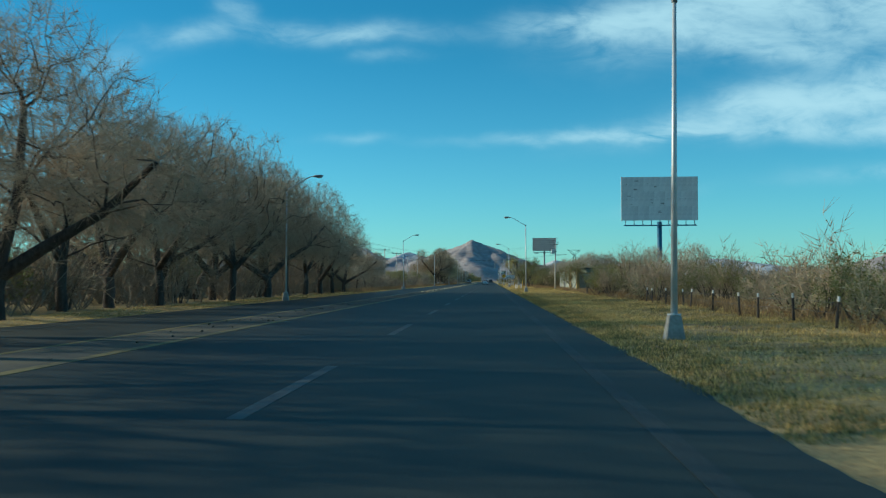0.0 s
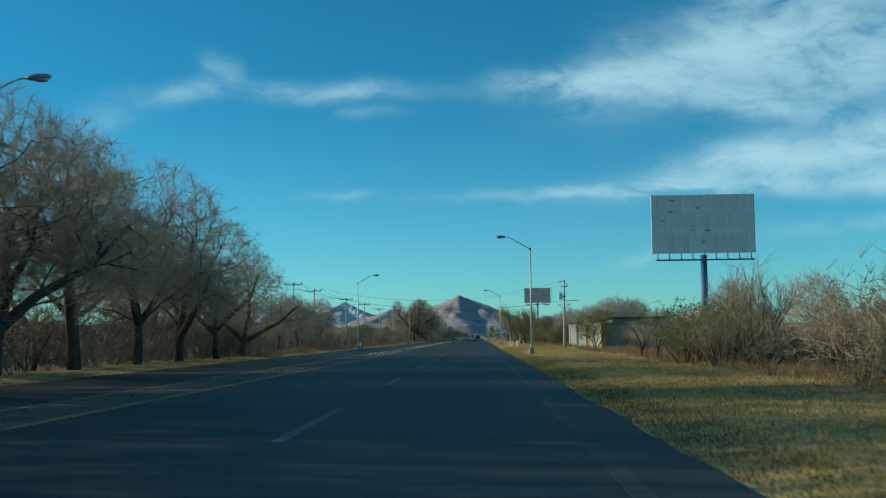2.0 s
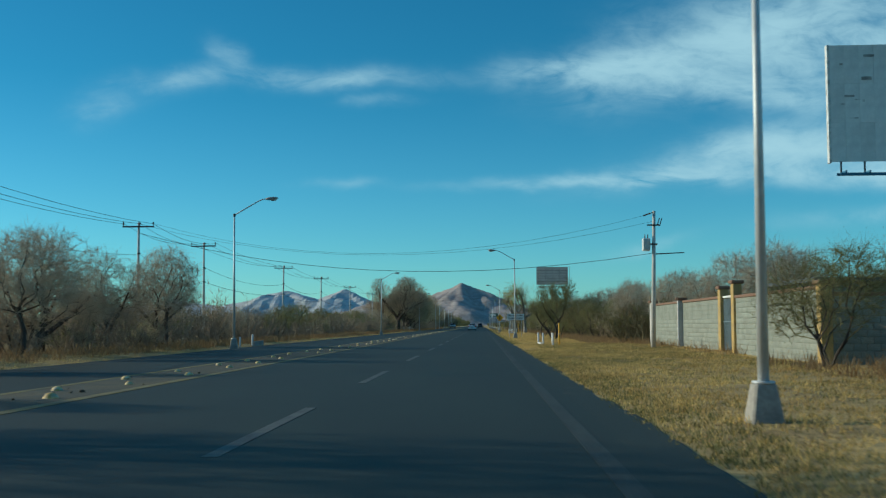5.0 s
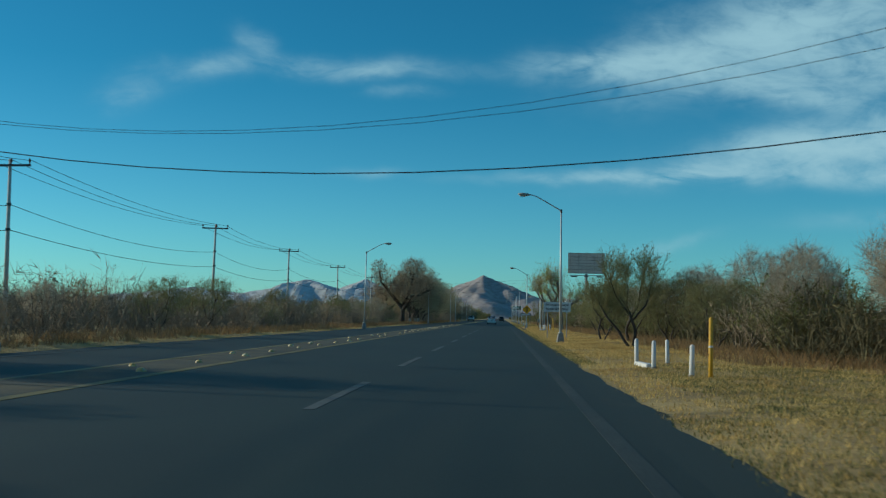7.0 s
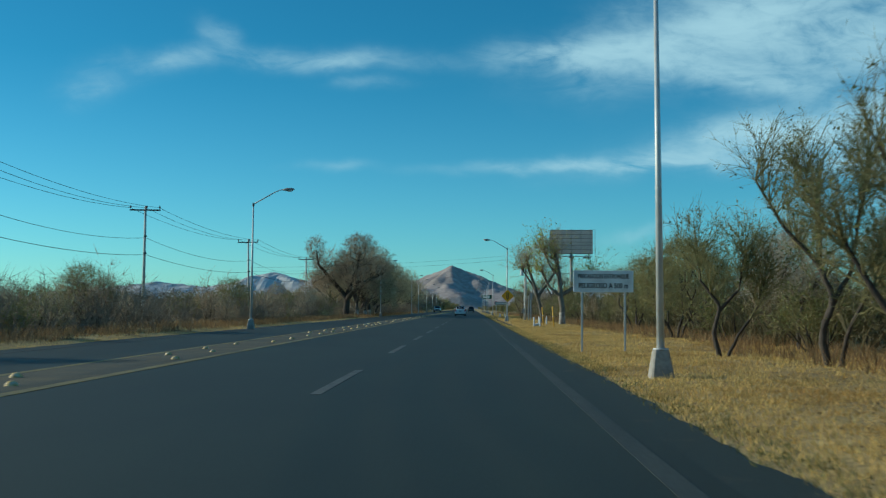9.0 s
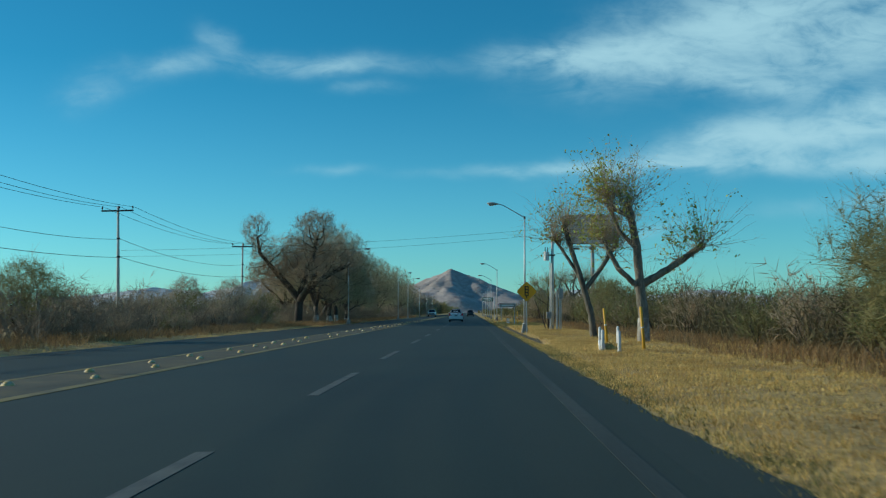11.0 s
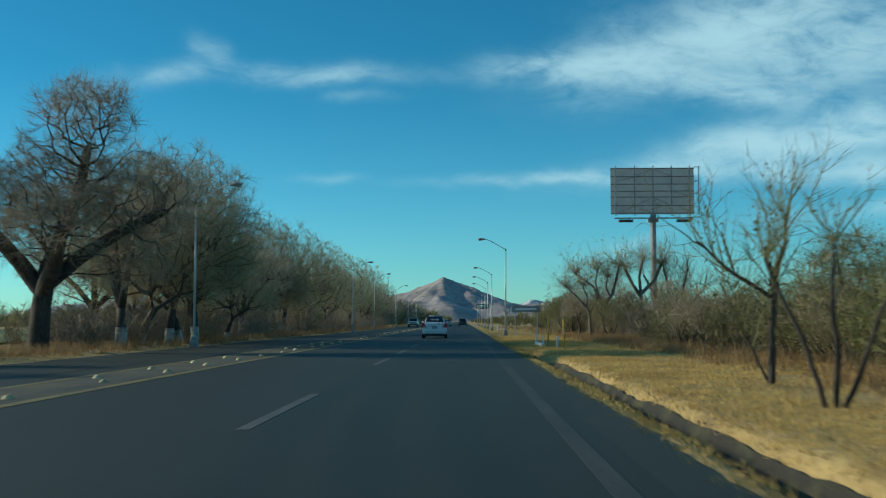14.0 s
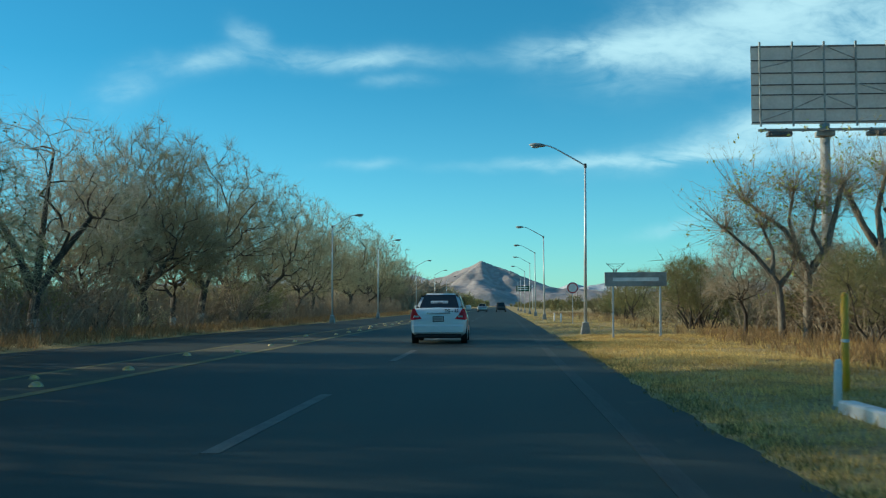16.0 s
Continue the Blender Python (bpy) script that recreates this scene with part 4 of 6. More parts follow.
yp = None
for x, y, lean in ((4.28, 159.2, 0), (4.75, 247.2, -5), (4.9, 239.9, -4), (4.25, 319.3, 0), (4.35, 311.7, -2)):
    m = pose(x, y, verge(x, y), 0, lean, 0)
    if yp is None:
        yp = yellow_post()
        yp.matrix_basis = m
    else:
        copy_thing(yp, m)


def headwall(x0, y0, x1, y1, h, finish=POST_W):
    """Low white culvert wall between two posts."""
    d = Vector((x1 - x0, y1 - y0, 0))
    ob = base("culvert_headwall", pose(x0, y0, verge(x0, y0), 0, 0, math.degrees(math.atan2(d.y, d.x))), label="low pale concrete culvert headwall in the verge", category="culvert")
    part("wall", boxed(0, d.length, -0.09, 0.09, -0.3, h, bevel=0.02), finish, ob)
    return ob


headwall(4.32, 245.5, 3.65, 239.6, 0.16)
headwall(3.45, 164.4, 3.55, 162.9, 0.10)
headwall(-12.75, 163.6, -12.75, 161.0, 0.27, CONC)
headwall(3.5, 316.9, 3.55, 313.5, 0.13)


# road buttons on the median
def button():
    ob = base("road_button", label="faded yellow domed concrete road button on the median", category="road button", group="road buttons on the median")
    bm = bmesh.new()
    bmesh.ops.create_uvsphere(bm, u_segments=12, v_segments=8, radius=1, matrix=Matrix.LocRotScale((0, 0, 0), None, (0.17, 0.17, 0.12)))
    bmesh.ops.bisect_plane(bm, geom=bm.verts[:] + bm.edges[:] + bm.faces[:], plane_co=(0, 0, -0.02), plane_no=(0, 0, 1), clear_inner=True)
    part("dome", bm, BUTTON, ob, smooth=True)
    part("skirt", rodded((0, 0, -0.03), (0, 0, 0.025), 0.20, 0.175, 14), BUTTON, ob)
    return ob


rb = None
rng = random.Random(4)
for i in range(105):
    y = 118 + i * 3.9
    for x in (-6.72, -7.45):
        if rng.random() < 0.14 or (x < -7 and rng.random() < 0.25):
            continue
        s_ = rng.uniform(0.62, 0.88)
        m = pose(x + rng.uniform(-0.08, 0.08), y + (1.9 if x < -7 else 0) + rng.uniform(-0.3, 0.3), 0.018, 0, 0, rng.uniform(0, 360)) @ Matrix.Scale(s_, 4)
        if rb is None:
            rb = button()
            rb.matrix_basis = m
        else:
            copy_thing(rb, m)
# loose stones and clods on the near part of the median
bm = bmesh.new()
for i in range(90):
    x, y = rng.uniform(-7.75, -6.45), rng.uniform(20, 130)
    s_ = rng.uniform(0.015, 0.05)
    bmesh.ops.create_icosphere(bm, subdivisions=1, radius=s_, matrix=Matrix.LocRotScale((x, y, 0.015), Euler((rng.random() * 3, rng.random() * 3, 0)), (1, rng.uniform(0.6, 1.3), 0.6)))
tagged(part("rubble", bm, MEDIAN), "loose stones and clods lying on the median", "stones", kind="stuff")


# ---------------------------------------------------------------- compound wall, gate and shed
def block_wall(name, a, b, height, label, count):
    """A block wall from a to b: a mortar core with proud blocks on its road side."""
    a, b = Vector((*a, 0)), Vector((*b, 0))
    d = b - a
    n = d.length
    root = new(name)
    root.matrix_basis = pose(a.x, a.y, 0.0, 0, 0, math.degrees(math.atan2(d.y, d.x)))
    tagged(root, label, "wall", kind="structure")
    part("core", boxed(0, n, -0.05, 0.07, -0.3, height - 0.02), MORTAR, root)
    me = None
    rows, made, rest = int(height / 0.2), 0, bmesh.new()
    for r in range(rows):
        x = -0.2 * (r % 2)
        while x < n - 0.02:
            x0, x1 = max(x, 0) + 0.006, min(x + 0.4, n) - 0.006
            if x1 - x0 > 0.3 and made < count:
                if me is None:
                    me = mesh_of("block", box(bmesh.new(), -0.193, 0.193, -0.012, 0.012, -0.094, 0.094, bevel=0.006), BLOCK)
                o = new("block", me)
                o.parent = root
                o.location = ((x0 + x1) / 2, -0.056 - 0.004 * ((r * 5 + int(x * 7)) % 3), r * 0.2 + 0.1)
                made += 1
            elif x1 > x0 + 0.03:
                box(rest, x0, x1, -0.068, -0.044, r * 0.2 + 0.006, r * 0.2 + 0.194)
            x += 0.4
    tagged(part("remaining_blocks", rest, BLOCK, root), kind="stuff")
    part("coping", boxed(-0.05, n + 0.05, -0.12, 0.14, height - 0.02, height + 0.09, bevel=0.015), TERRA, root, "terracotta coping along the top")
    return root


def pillar(x, y, h, material, label):
    ob = base("gate_pillar", pose(x, y, 0.0, 0, 0, 4), label=label, category="pillar", group="pillars of the compound wall")
    part("shaft", boxed(-0.17, 0.17, -0.17, 0.17, -0.3, h, bevel=0.015), material, ob)
    part("cap", boxed(-0.25, 0.25, -0.25, 0.25, h, h + 0.13, bevel=0.03), TERRA, ob, "dark projecting cap")
    return ob


# walls run away from the road's direction so that their block side faces it
block_wall("wall_compound_long", (10.0, 163.0), (10.05, 145.7), 2.25, "grey concrete block compound wall with a terracotta coping", 300)
block_wall("wall_compound_front", (10.0, 142.9), (9.9, 132.0), 2.2, "grey concrete block compound wall with a terracotta coping", 290)
block_wall("wall_compound_side", (9.9, 132.0), (18.0, 133.0), 2.0, "grey concrete block side wall of the compound", 200)
pillar(10.0, 145.4, 2.6, OCHRE, "ochre-painted concrete gate pillar with a dark cap")
pillar(10.0, 143.1, 2.75, OCHRE, "ochre-painted concrete gate pillar with a dark cap")
pillar(9.85, 131.9, 2.3, OCHRE, "ochre-painted concrete corner pillar with a dark cap")
pillar(9.98, 163.2, 2.4, POLECONC, "grey concrete corner pillar of the compound wall")
pillar(9.92, 154.2, 2.35, POLECONC, "grey concrete pilaster in the compound wall")
ob = base("metal_gate", pose(10.0, 144.25, 0.1), label="closed double gate of grey-blue sheet steel", category="gate")
for s_ in (-1, 1):
    y0, y1 = (0.01, 0.95) if s_ > 0 else (-0.95, -0.01)
    leaf = part("gate_leaf", boxed(-0.02, 0.02, y0, y1, 0.05, 2.1), GATE, ob)
    for k in range(5):
        yy = y0 + 0.08 + k * 0.19
        part("rib", boxed(-0.04, -0.02, yy, yy + 0.03, 0.06, 2.09), GATE, leaf)
    part("rail", boxed(-0.05, -0.02, y0, y1, 1.15, 1.21), GATE, leaf)
part("lintel", boxed(-0.05, 0.05, -0.98, 0.98, 2.14, 2.22), POST_W, ob)
ob = base("shed", pose(13.6, 139.5, 0), label="low grey masonry shed with a flat dark roof behind the wall", category="shed")
part("wall", boxed(-2.4, 2.4, -3, 3, -0.2, 2.55), MORTAR, ob)
part("roof", boxed(-2.7, 2.7, -3.3, 3.3, 2.55, 2.7, bevel=0.02), STEEL, ob)
part("door", boxed(-1.6, -0.8, -3.04, -3.0, 0.0, 2.0), GATE, ob)

# pale pipe fence in front of the scrub
ob = base("pipe_fence", pose(0, 0, 0), label="low pale pipe-rail fence in front of the scrub", category="fence")
for i in range(10):
    y = 98 + i * 2.6
    part("post", rodded((12.4, y, -0.2), (12.4, y, 0.95), 0.035, 0.035, 8), GREYPAINT, ob)
for z in (0.55, 0.9):
    part("rail", rodded((12.4, 97.9, z), (12.4, 121.5, z), 0.02, 0.02, 6), GREYPAINT, ob)


# low stake fence before the first scrub
def stake():
    ob = base("fence_stake", label="short weathered wooden fence stake with a pale painted tip", category="fence post", group="stakes of the wire fence")
    part("shaft", rodded((0, 0, -0.2), (0, 0, 0.62), 0.04, 0.033, 7), BARK, ob)
    part("tip", rodded((0, 0, 0.62), (0, 0, 0.74), 0.036, 0.03, 7), POST_W, ob, "pale painted tip")
    return ob


stakes = [(7.7 + 0.12 * math.sin(k * 2.3), 32.0 + k * 3.4 + 0.4 * math.sin(k * 1.7)) for k in range(10)]
st = stake()
for k, (x, y) in enumerate(stakes):
    m = pose(x, y, verge(x, y), 4 * math.sin(k * 3.3), 5 * math.cos(k * 1.9), 30 * k)
    if k == 0:
        st.matrix_basis = m
    else:
        copy_thing(st, m)
for z in (0.35, 0.58):
    t = Tubes()
    t.add([Vector((x, y, verge(x, y) + z)) for x, y in stakes], [0.004] * len(stakes), 3)
    tagged(raw("fence_wire", t.v, t.f, STEEL), "thin rusty wire strung between fence stakes", "wire")


# distant lattice tower
ob = base("transmission_tower", pose(88, 1150, 0), label="distant steel lattice transmission tower", category="pylon")
for sx in (-1, 1):
    for sy in (-1, 1):
        part("leg", rodded((sx * 3, sy * 3, 0), (sx * 1.0, sy * 1.0, 30), 0.22, 0.16, 5), STEEL, ob)
bm = bmesh.new()
for k in range(6):
    z0, z1 = k * 5, k * 5 + 5
    r0, r1 = 3 - 2 * z0 / 30, 3 - 2 * z1 / 30
    for s_ in (-1, 1):
        rod(bm, (-r0, s_ * r0, z0), (r1, s_ * r1, z1), 0.1, 0.1, 4), rod(bm, (r0, s_ * r0, z0), (-r1, s_ * r1, z1), 0.1, 0.1, 4)
part("bracing", bm, STEEL, ob)
for s_ in (-1, 1):
    part("cross_arm", rod(rodded((s_ * 0.8, 0, 28), (s_ * 7, 0, 34), 0.25, 0.15, 5), (s_ * 0.8, 0, 31), (s_ * 7, 0, 34), 0.2, 0.12, 5), STEEL, ob)
part("beam", rodded((-6.5, 0, 33.5), (6.5, 0, 33.5), 0.18, 0.18, 5), STEEL, ob)


# ---------------------------------------------------------------- vehicles
def loft(sections):
    """A closed body from sections (y, half width, bottom, shoulder, top, top half width)."""
    bm = bmesh.new()
    rings = []
    for y, w, zb, zs, zt, wt_ in sections:
        prof = [(-w * 0.80, zb), (-w * 0.97, zb + 0.10), (-w, (zb + zs) / 2), (-w * 0.985, zs), (-wt_, zt - 0.015), (-wt_ * 0.8, zt), (0, zt + 0.015)]
        prof += [(-x, z) for x, z in prof[-2::-1]]
        rings.append([bm.verts.new((x, y, z)) for x, z in prof])
    n = len(rings[0])
    for a, b in zip(rings, rings[1:]):
        for k in range(n):
            k2 = (k + 1) % n
            bm.faces.new((a[k], a[k2], b[k2], b[k]))
    bm.faces.new(rings[0][::-1]), bm.faces.new(rings[-1])
    bmesh.ops.recalc_face_normals(bm, faces=bm.faces[:])
    return bm


def frustum(y0, y1, w0, z0, y2, y3, w1, z1, bevel):
    bm = bmesh.new()
    lo = [bm.verts.new(p) for p in ((-w0, y0, z0), (w0, y0, z0), (w0, y1, z0), (-w0, y1, z0))]
    hi = [bm.verts.new(p) for p in ((-w1, y2, z1), (w1, y2, z1), (w1, y3, z1), (-w1, y3, z1))]
    bm.faces.new(lo[::-1]), bm.faces.new(hi)
    for k in range(4):
        bm.faces.new((lo[k], lo[(k + 1) % 4], hi[(k + 1) % 4], hi[k]))
    if bevel:
        bmesh.ops.bevel(bm, geom=bm.edges[:], offset=bevel, segments=3, affect="EDGES")
    return bm


def pane(corners, out_dir, u0, u1, v0, v1, lift=0.012):
    """A glass slab inside the quad of corners (bottom left, bottom right, top right, top left)."""
    a, b, c, d = (Vector(p) for p in corners)
    o = Vector(out_dir).normalized() * lift

    def at(u, v):
        return a.lerp(b, u).lerp(d.lerp(c, u), v)

    q = [at(u0, v0), at(u1, v0), at(u1, v1), at(u0, v1)]
    bm = bmesh.new()
    f = [bm.verts.new(p + o) for p in q]
    g = [bm.verts.new(p - o * 0.5) for p in q]
    bm.faces.new(f)
    for k in range(4):
        bm.faces.new((f[k], g[k], g[(k + 1) % 4], f[(k + 1) % 4]))
    bmesh.ops.recalc_face_normals(bm, faces=bm.faces[:])
    return bm


def wheel(parent, x, y, r):
    s_ = 1 if x > 0 else -1
    w = part("wheel", rodded((x - s_ * 0.10, y, r), (x + s_ * 0.09, y, r), r, r, 24), RUBBER, parent, smooth=False)
    part("rim", rod(rodded((x + s_ * 0.085, y, r), (x + s_ * 0.10, y, r), r * 0.66, r * 0.62, 20), (x + s_ * 0.09, y, r), (x + s_ * 0.115, y, r), r * 0.18, r * 0.15, 10), ALLOY, w)
    return w


def car(name, label, paint, sections, cab, wheels, r, category="car"):
    """Rear bumper at y = 0, nose towards +y; cab: y0, y1, w0, z0, y2, y3, w1, z1."""
    ob = base(name, label=label, category=category)
    part("body", loft(sections), paint, ob, smooth=True)
    y0, y1, w0, z0, y2, y3, w1, z1 = cab
    part("cabin", frustum(*cab, 0.13), paint, ob, smooth=True)
    part("rear_window", pane(((-w0, y0, z0), (w0, y0, z0), (w1, y2, z1), (-w1, y2, z1)), (0, -1, 0.6), 0.08, 0.92, 0.12, 0.90), GLASS_D, ob)
    part("windscreen", pane(((w0, y1, z0), (-w0, y1, z0), (-w1, y3, z1), (w1, y3, z1)), (0, 1, 0.7), 0.06, 0.94, 0.08, 0.93), GLASS_D, ob)
    for s_ in (-1, 1):
        quad = ((s_ * w0, y0, z0), (s_ * w0, y1, z0), (s_ * w1, y3, z1), (s_ * w1, y2, z1))
        for u0, u1 in ((0.10, 0.50), (0.535, 0.90)):
            part("side_window", pane(quad, (s_, 0, 0.25), u0, u1, 0.10, 0.88), GLASS_D, ob)
        for y in wheels:
            hw = max(sec[1] for sec in sections)
            part("wheel_arch", rodded((s_ * (hw - 0.16), y, r + 0.02), (s_ * (hw + 0.004), y, r + 0.02), r * 1.13, r * 1.13, 24), BLACK, ob)
            wheel(ob, s_ * (hw - 0.085), y, r)
        part("mirror", boxed(s_ * (w0 + 0.10) - 0.09, s_ * (w0 + 0.10) + 0.09, y1 - 0.55, y1 - 0.43, z0 + 0.0, z0 + 0.15, bevel=0.03), paint, ob)
    return ob


SEDAN = [(0.0, 0.76, 0.34, 0.60, 0.68, 0.74), (0.05, 0.82, 0.28, 0.66, 0.84, 0.75), (0.13, 0.843, 0.25, 0.80, 1.03, 0.71), (0.32, 0.847, 0.22, 0.86, 1.08, 0.72), (0.6, 0.848, 0.21, 0.87, 1.08, 0.74), (1.1, 0.848, 0.20, 0.86, 1.04, 0.76),
         (2.2, 0.848, 0.20, 0.84, 0.97, 0.77), (3.2, 0.845, 0.20, 0.80, 0.94, 0.74), (3.9, 0.82, 0.22, 0.70, 0.82, 0.68), (4.3, 0.74, 0.26, 0.60, 0.70, 0.60), (4.45, 0.58, 0.34, 0.52, 0.58, 0.5)]
taxi = car("taxi", "white sedan taxi with an orange side stripe and red tail lights", CAR_W, SEDAN, (0.48, 3.45, 0.745, 1.02, 1.22, 2.55, 0.56, 1.54), (0.88, 3.48), 0.31)
for s_ in (-1, 1):
    bm = bmesh.new()
    outline = [(0.50, 0.75), (0.80, 0.72), (0.855, 0.74), (0.855, 0.90), (0.79, 1.06), (0.72, 1.06), (0.62, 0.88)]
    rear = [bm.verts.new((s_ * x, -0.005 + (z - 0.72) * 0.27 + max(0, x - 0.80) * 1.6, z)) for x, z in outline]
    fore = [bm.verts.new((s_ * x, 0.40, z)) for x, z in outline]
    bm.faces.new(rear), bm.faces.new(fore[::-1])
    for k in range(7):
        bm.faces.new((rear[k], fore[k], fore[(k + 1) % 7], rear[(k + 1) % 7]))
    bmesh.ops.recalc_face_normals(bm, faces=bm.faces[:])
    lamp = part("tail_light", bm, RED, taxi, "red wedge-shaped tail light")
    part("reverse_lens", boxed(s_ * 0.665 - 0.07, s_ * 0.665 + 0.07, 0.0, 0.04, 0.80, 0.85), LENS, lamp)
    part("side_stripe", boxed(s_ * 0.852 - 0.006, s_ * 0.852 + 0.006, 1.22, 3.12, 0.36, 0.50), ORANGE, taxi, "orange side stripe")
    part("round_badge", rodded((s_ * 0.846, 1.75, 0.68), (s_ * 0.858, 1.75, 0.68), 0.12, 0.12, 16), ORANGE, taxi)
part("bumper", boxed(-0.79, 0.79, -0.05, 0.12, 0.30, 0.58, bevel=0.05), CAR_W, taxi)
part("bumper_underside", boxed(-0.70, 0.70, 0.0, 0.35, 0.17, 0.30, bevel=0.03), BLACK, taxi)
part("chrome_strip", boxed(-0.36, 0.36, 0.03, 0.09, 0.905, 0.935, bevel=0.01), CHROME, taxi)
pl = part("number_plate", boxed(-0.17, 0.17, -0.02, 0.02, 0.66, 0.83, bevel=0.008), BLACK, taxi)
part("plate_face", boxed(-0.15, 0.15, -0.026, -0.02, 0.68, 0.81), PLATE, pl)
part("plate_bar", boxed(-0.12, 0.12, -0.030, -0.026, 0.72, 0.77), GREYPAINT, pl)
lettering("fleet_mark", "TG - 22", 0.13, pose(0.40, 0.096, 0.99, 68), BLACK, taxi, 0.008)
slope = math.degrees(math.atan2(1.54 - 1.02, 1.22 - 0.48))
lettering("window_writing", "SEGURO A TIEMPO", 0.062, pose(0.0, 0.74, 1.235, slope), SIGN_W, taxi)
part("window_writing_bar", boxed(-0.27, 0.27, -0.02, 0.02, 0, 0.004), SIGN_W, taxi).matrix_basis = pose(0.0, 0.81, 1.285, slope)
taxi.matrix_basis = pose(-1.95, 338.2, 0.006, 0, 0, 0.5)

PICK = [(0.0, 0.86, 0.50, 0.72, 0.80, 0.84), (0.1, 0.95, 0.45, 0.95, 1.12, 0.90), (2.0, 0.97, 0.42, 1.0, 1.14, 0.92), (4.0, 0.97, 0.42, 1.0, 1.14, 0.90), (5.1, 0.96, 0.42, 0.98, 1.14, 0.86), (5.5, 0.93, 0.45, 0.95, 1.06, 0.82), (5.62, 0.86, 0.55, 0.85, 0.92, 0.8)]
pickup = car("pickup_truck", "white pickup truck with a dark grille on the oncoming carriageway", CAR_W, PICK, (1.75, 4.3, 0.90, 1.12, 1.95, 3.55, 0.72, 1.78), (1.05, 4.65), 0.38, "pickup")
part("grille", boxed(-0.62, 0.62, 5.58, 5.66, 0.78, 0.98, bevel=0.01), BLACK, pickup)
part("front_bumper", boxed(-0.93, 0.93, 5.5, 5.74, 0.45, 0.68, bevel=0.03), STEEL, pickup)
part("grille_bar", boxed(-0.62, 0.62, 5.66, 5.68, 0.86, 0.90), CHROME, pickup)
for s_ in (-1, 1):
    part("headlight", boxed(s_ * 0.77 - 0.13, s_ * 0.77 + 0.13, 5.5, 5.64, 0.80, 0.97, bevel=0.02), LENS, pickup)
pickup.matrix_basis = pose(-9.9, 480, 0.006, 0, 0, 180)

# traffic far ahead
far_car = car("sedan", "silver sedan far ahead on the road", CAR_S, SEDAN, (0.55, 3.45, 0.76, 0.95, 1.25, 2.55, 0.56, 1.53), (0.88, 3.48), 0.31)
far_car.matrix_basis = pose(-3.7, 500, 0.006)
VAN = [(0.0, 0.84, 0.40, 0.8, 0.95, 0.80), (0.1, 0.90, 0.35, 0.95, 1.08, 0.84), (2.5, 0.91, 0.33, 0.98, 1.08, 0.86), (4.2, 0.90, 0.33, 0.9, 1.02, 0.82), (4.7, 0.82, 0.40, 0.7, 0.8, 0.7)]
van = car("suv", "dark sport utility vehicle far ahead on the road", CAR_D, VAN, (0.12, 3.9, 0.84, 1.05, 0.3, 3.0, 0.68, 1.78), (0.9, 3.7), 0.36)
van.matrix_basis = pose(-0.35, 505, 0.006)


# ---------------------------------------------------------------- trees
def planted(proto, spots):
    """Sets a tree or bush at the first spot and copies it to the rest: (x, y, turn, scale)."""
    for i, (x, y, turn, s_) in enumerate(spots):
        m = pose(x, y, verge(x, y) - 0.03, 0, 0, turn) @ Matrix.Scale(s_, 4)
        if i == 0:
            proto.matrix_basis = m
        else:
            copy_thing(proto, m)


OLD = "old trees beside the oncoming carriageway"
big_a = round_tree("tree", "large bare tree with a dark trunk and round brown crown", 11, OLD, TWIG_R, [[(0, 0, -0.2), (0.1, 0, 1.0), (0.15, 0.1, 2.1), (0.0, 0.3, 4.0), (0.4, 0.2, 6.0)], [(0.15, 0.1, 1.9), (1.4, 0.3, 3.2), (2.7, 0.8, 4.4), (3.3, 1.0, 6.2)], [(0.15, 0.1, 2.0), (-1.0, -0.7, 3.3), (-2.4, -1.4, 4.6), (-3.0, -1.9, 6.4)]],
                   [(0, 0, 6.9, 4.4, 4.4, 3.9, 5), (2.6, 1.0, 5.0, 2.9, 2.6, 2.2, 2), (-2.4, -1.5, 5.2, 2.8, 2.6, 2.4, 2), (0.5, -2.6, 3.9, 2.6, 2.2, 1.8, 1), (-0.5, 2.8, 3.9, 2.6, 2.2, 1.8, 1)], 1500, stout=0.24)
big_b = round_tree("tree", "large bare tree with spreading low limbs and fine twigs", 23, OLD, TWIG_R, [[(0, 0, -0.2), (-0.05, 0, 0.9), (0.1, -0.1, 1.8), (0.5, 0.1, 3.6), (0.6, 0.3, 6.2)], [(0.05, 0, 1.3), (1.5, -0.4, 2.2), (3.1, -0.9, 3.1), (4.6, -1.3, 4.5)], [(0.05, 0, 1.4), (-1.2, 0.6, 2.7), (-2.7, 1.4, 3.7), (-3.9, 2.0, 5.2)]],
                   [(0, 0, 5.6, 5.0, 4.8, 3.6, 5), (3.9, -1.2, 4.0, 2.6, 2.4, 1.9, 2), (-3.4, 1.8, 4.2, 2.7, 2.5, 2.1, 2), (0.8, 0.4, 8.0, 2.4, 2.4, 2.0, 1), (0.5, -3.0, 3.6, 2.6, 2.4, 1.8, 1)], 1500, droop=0.15, stout=0.26)
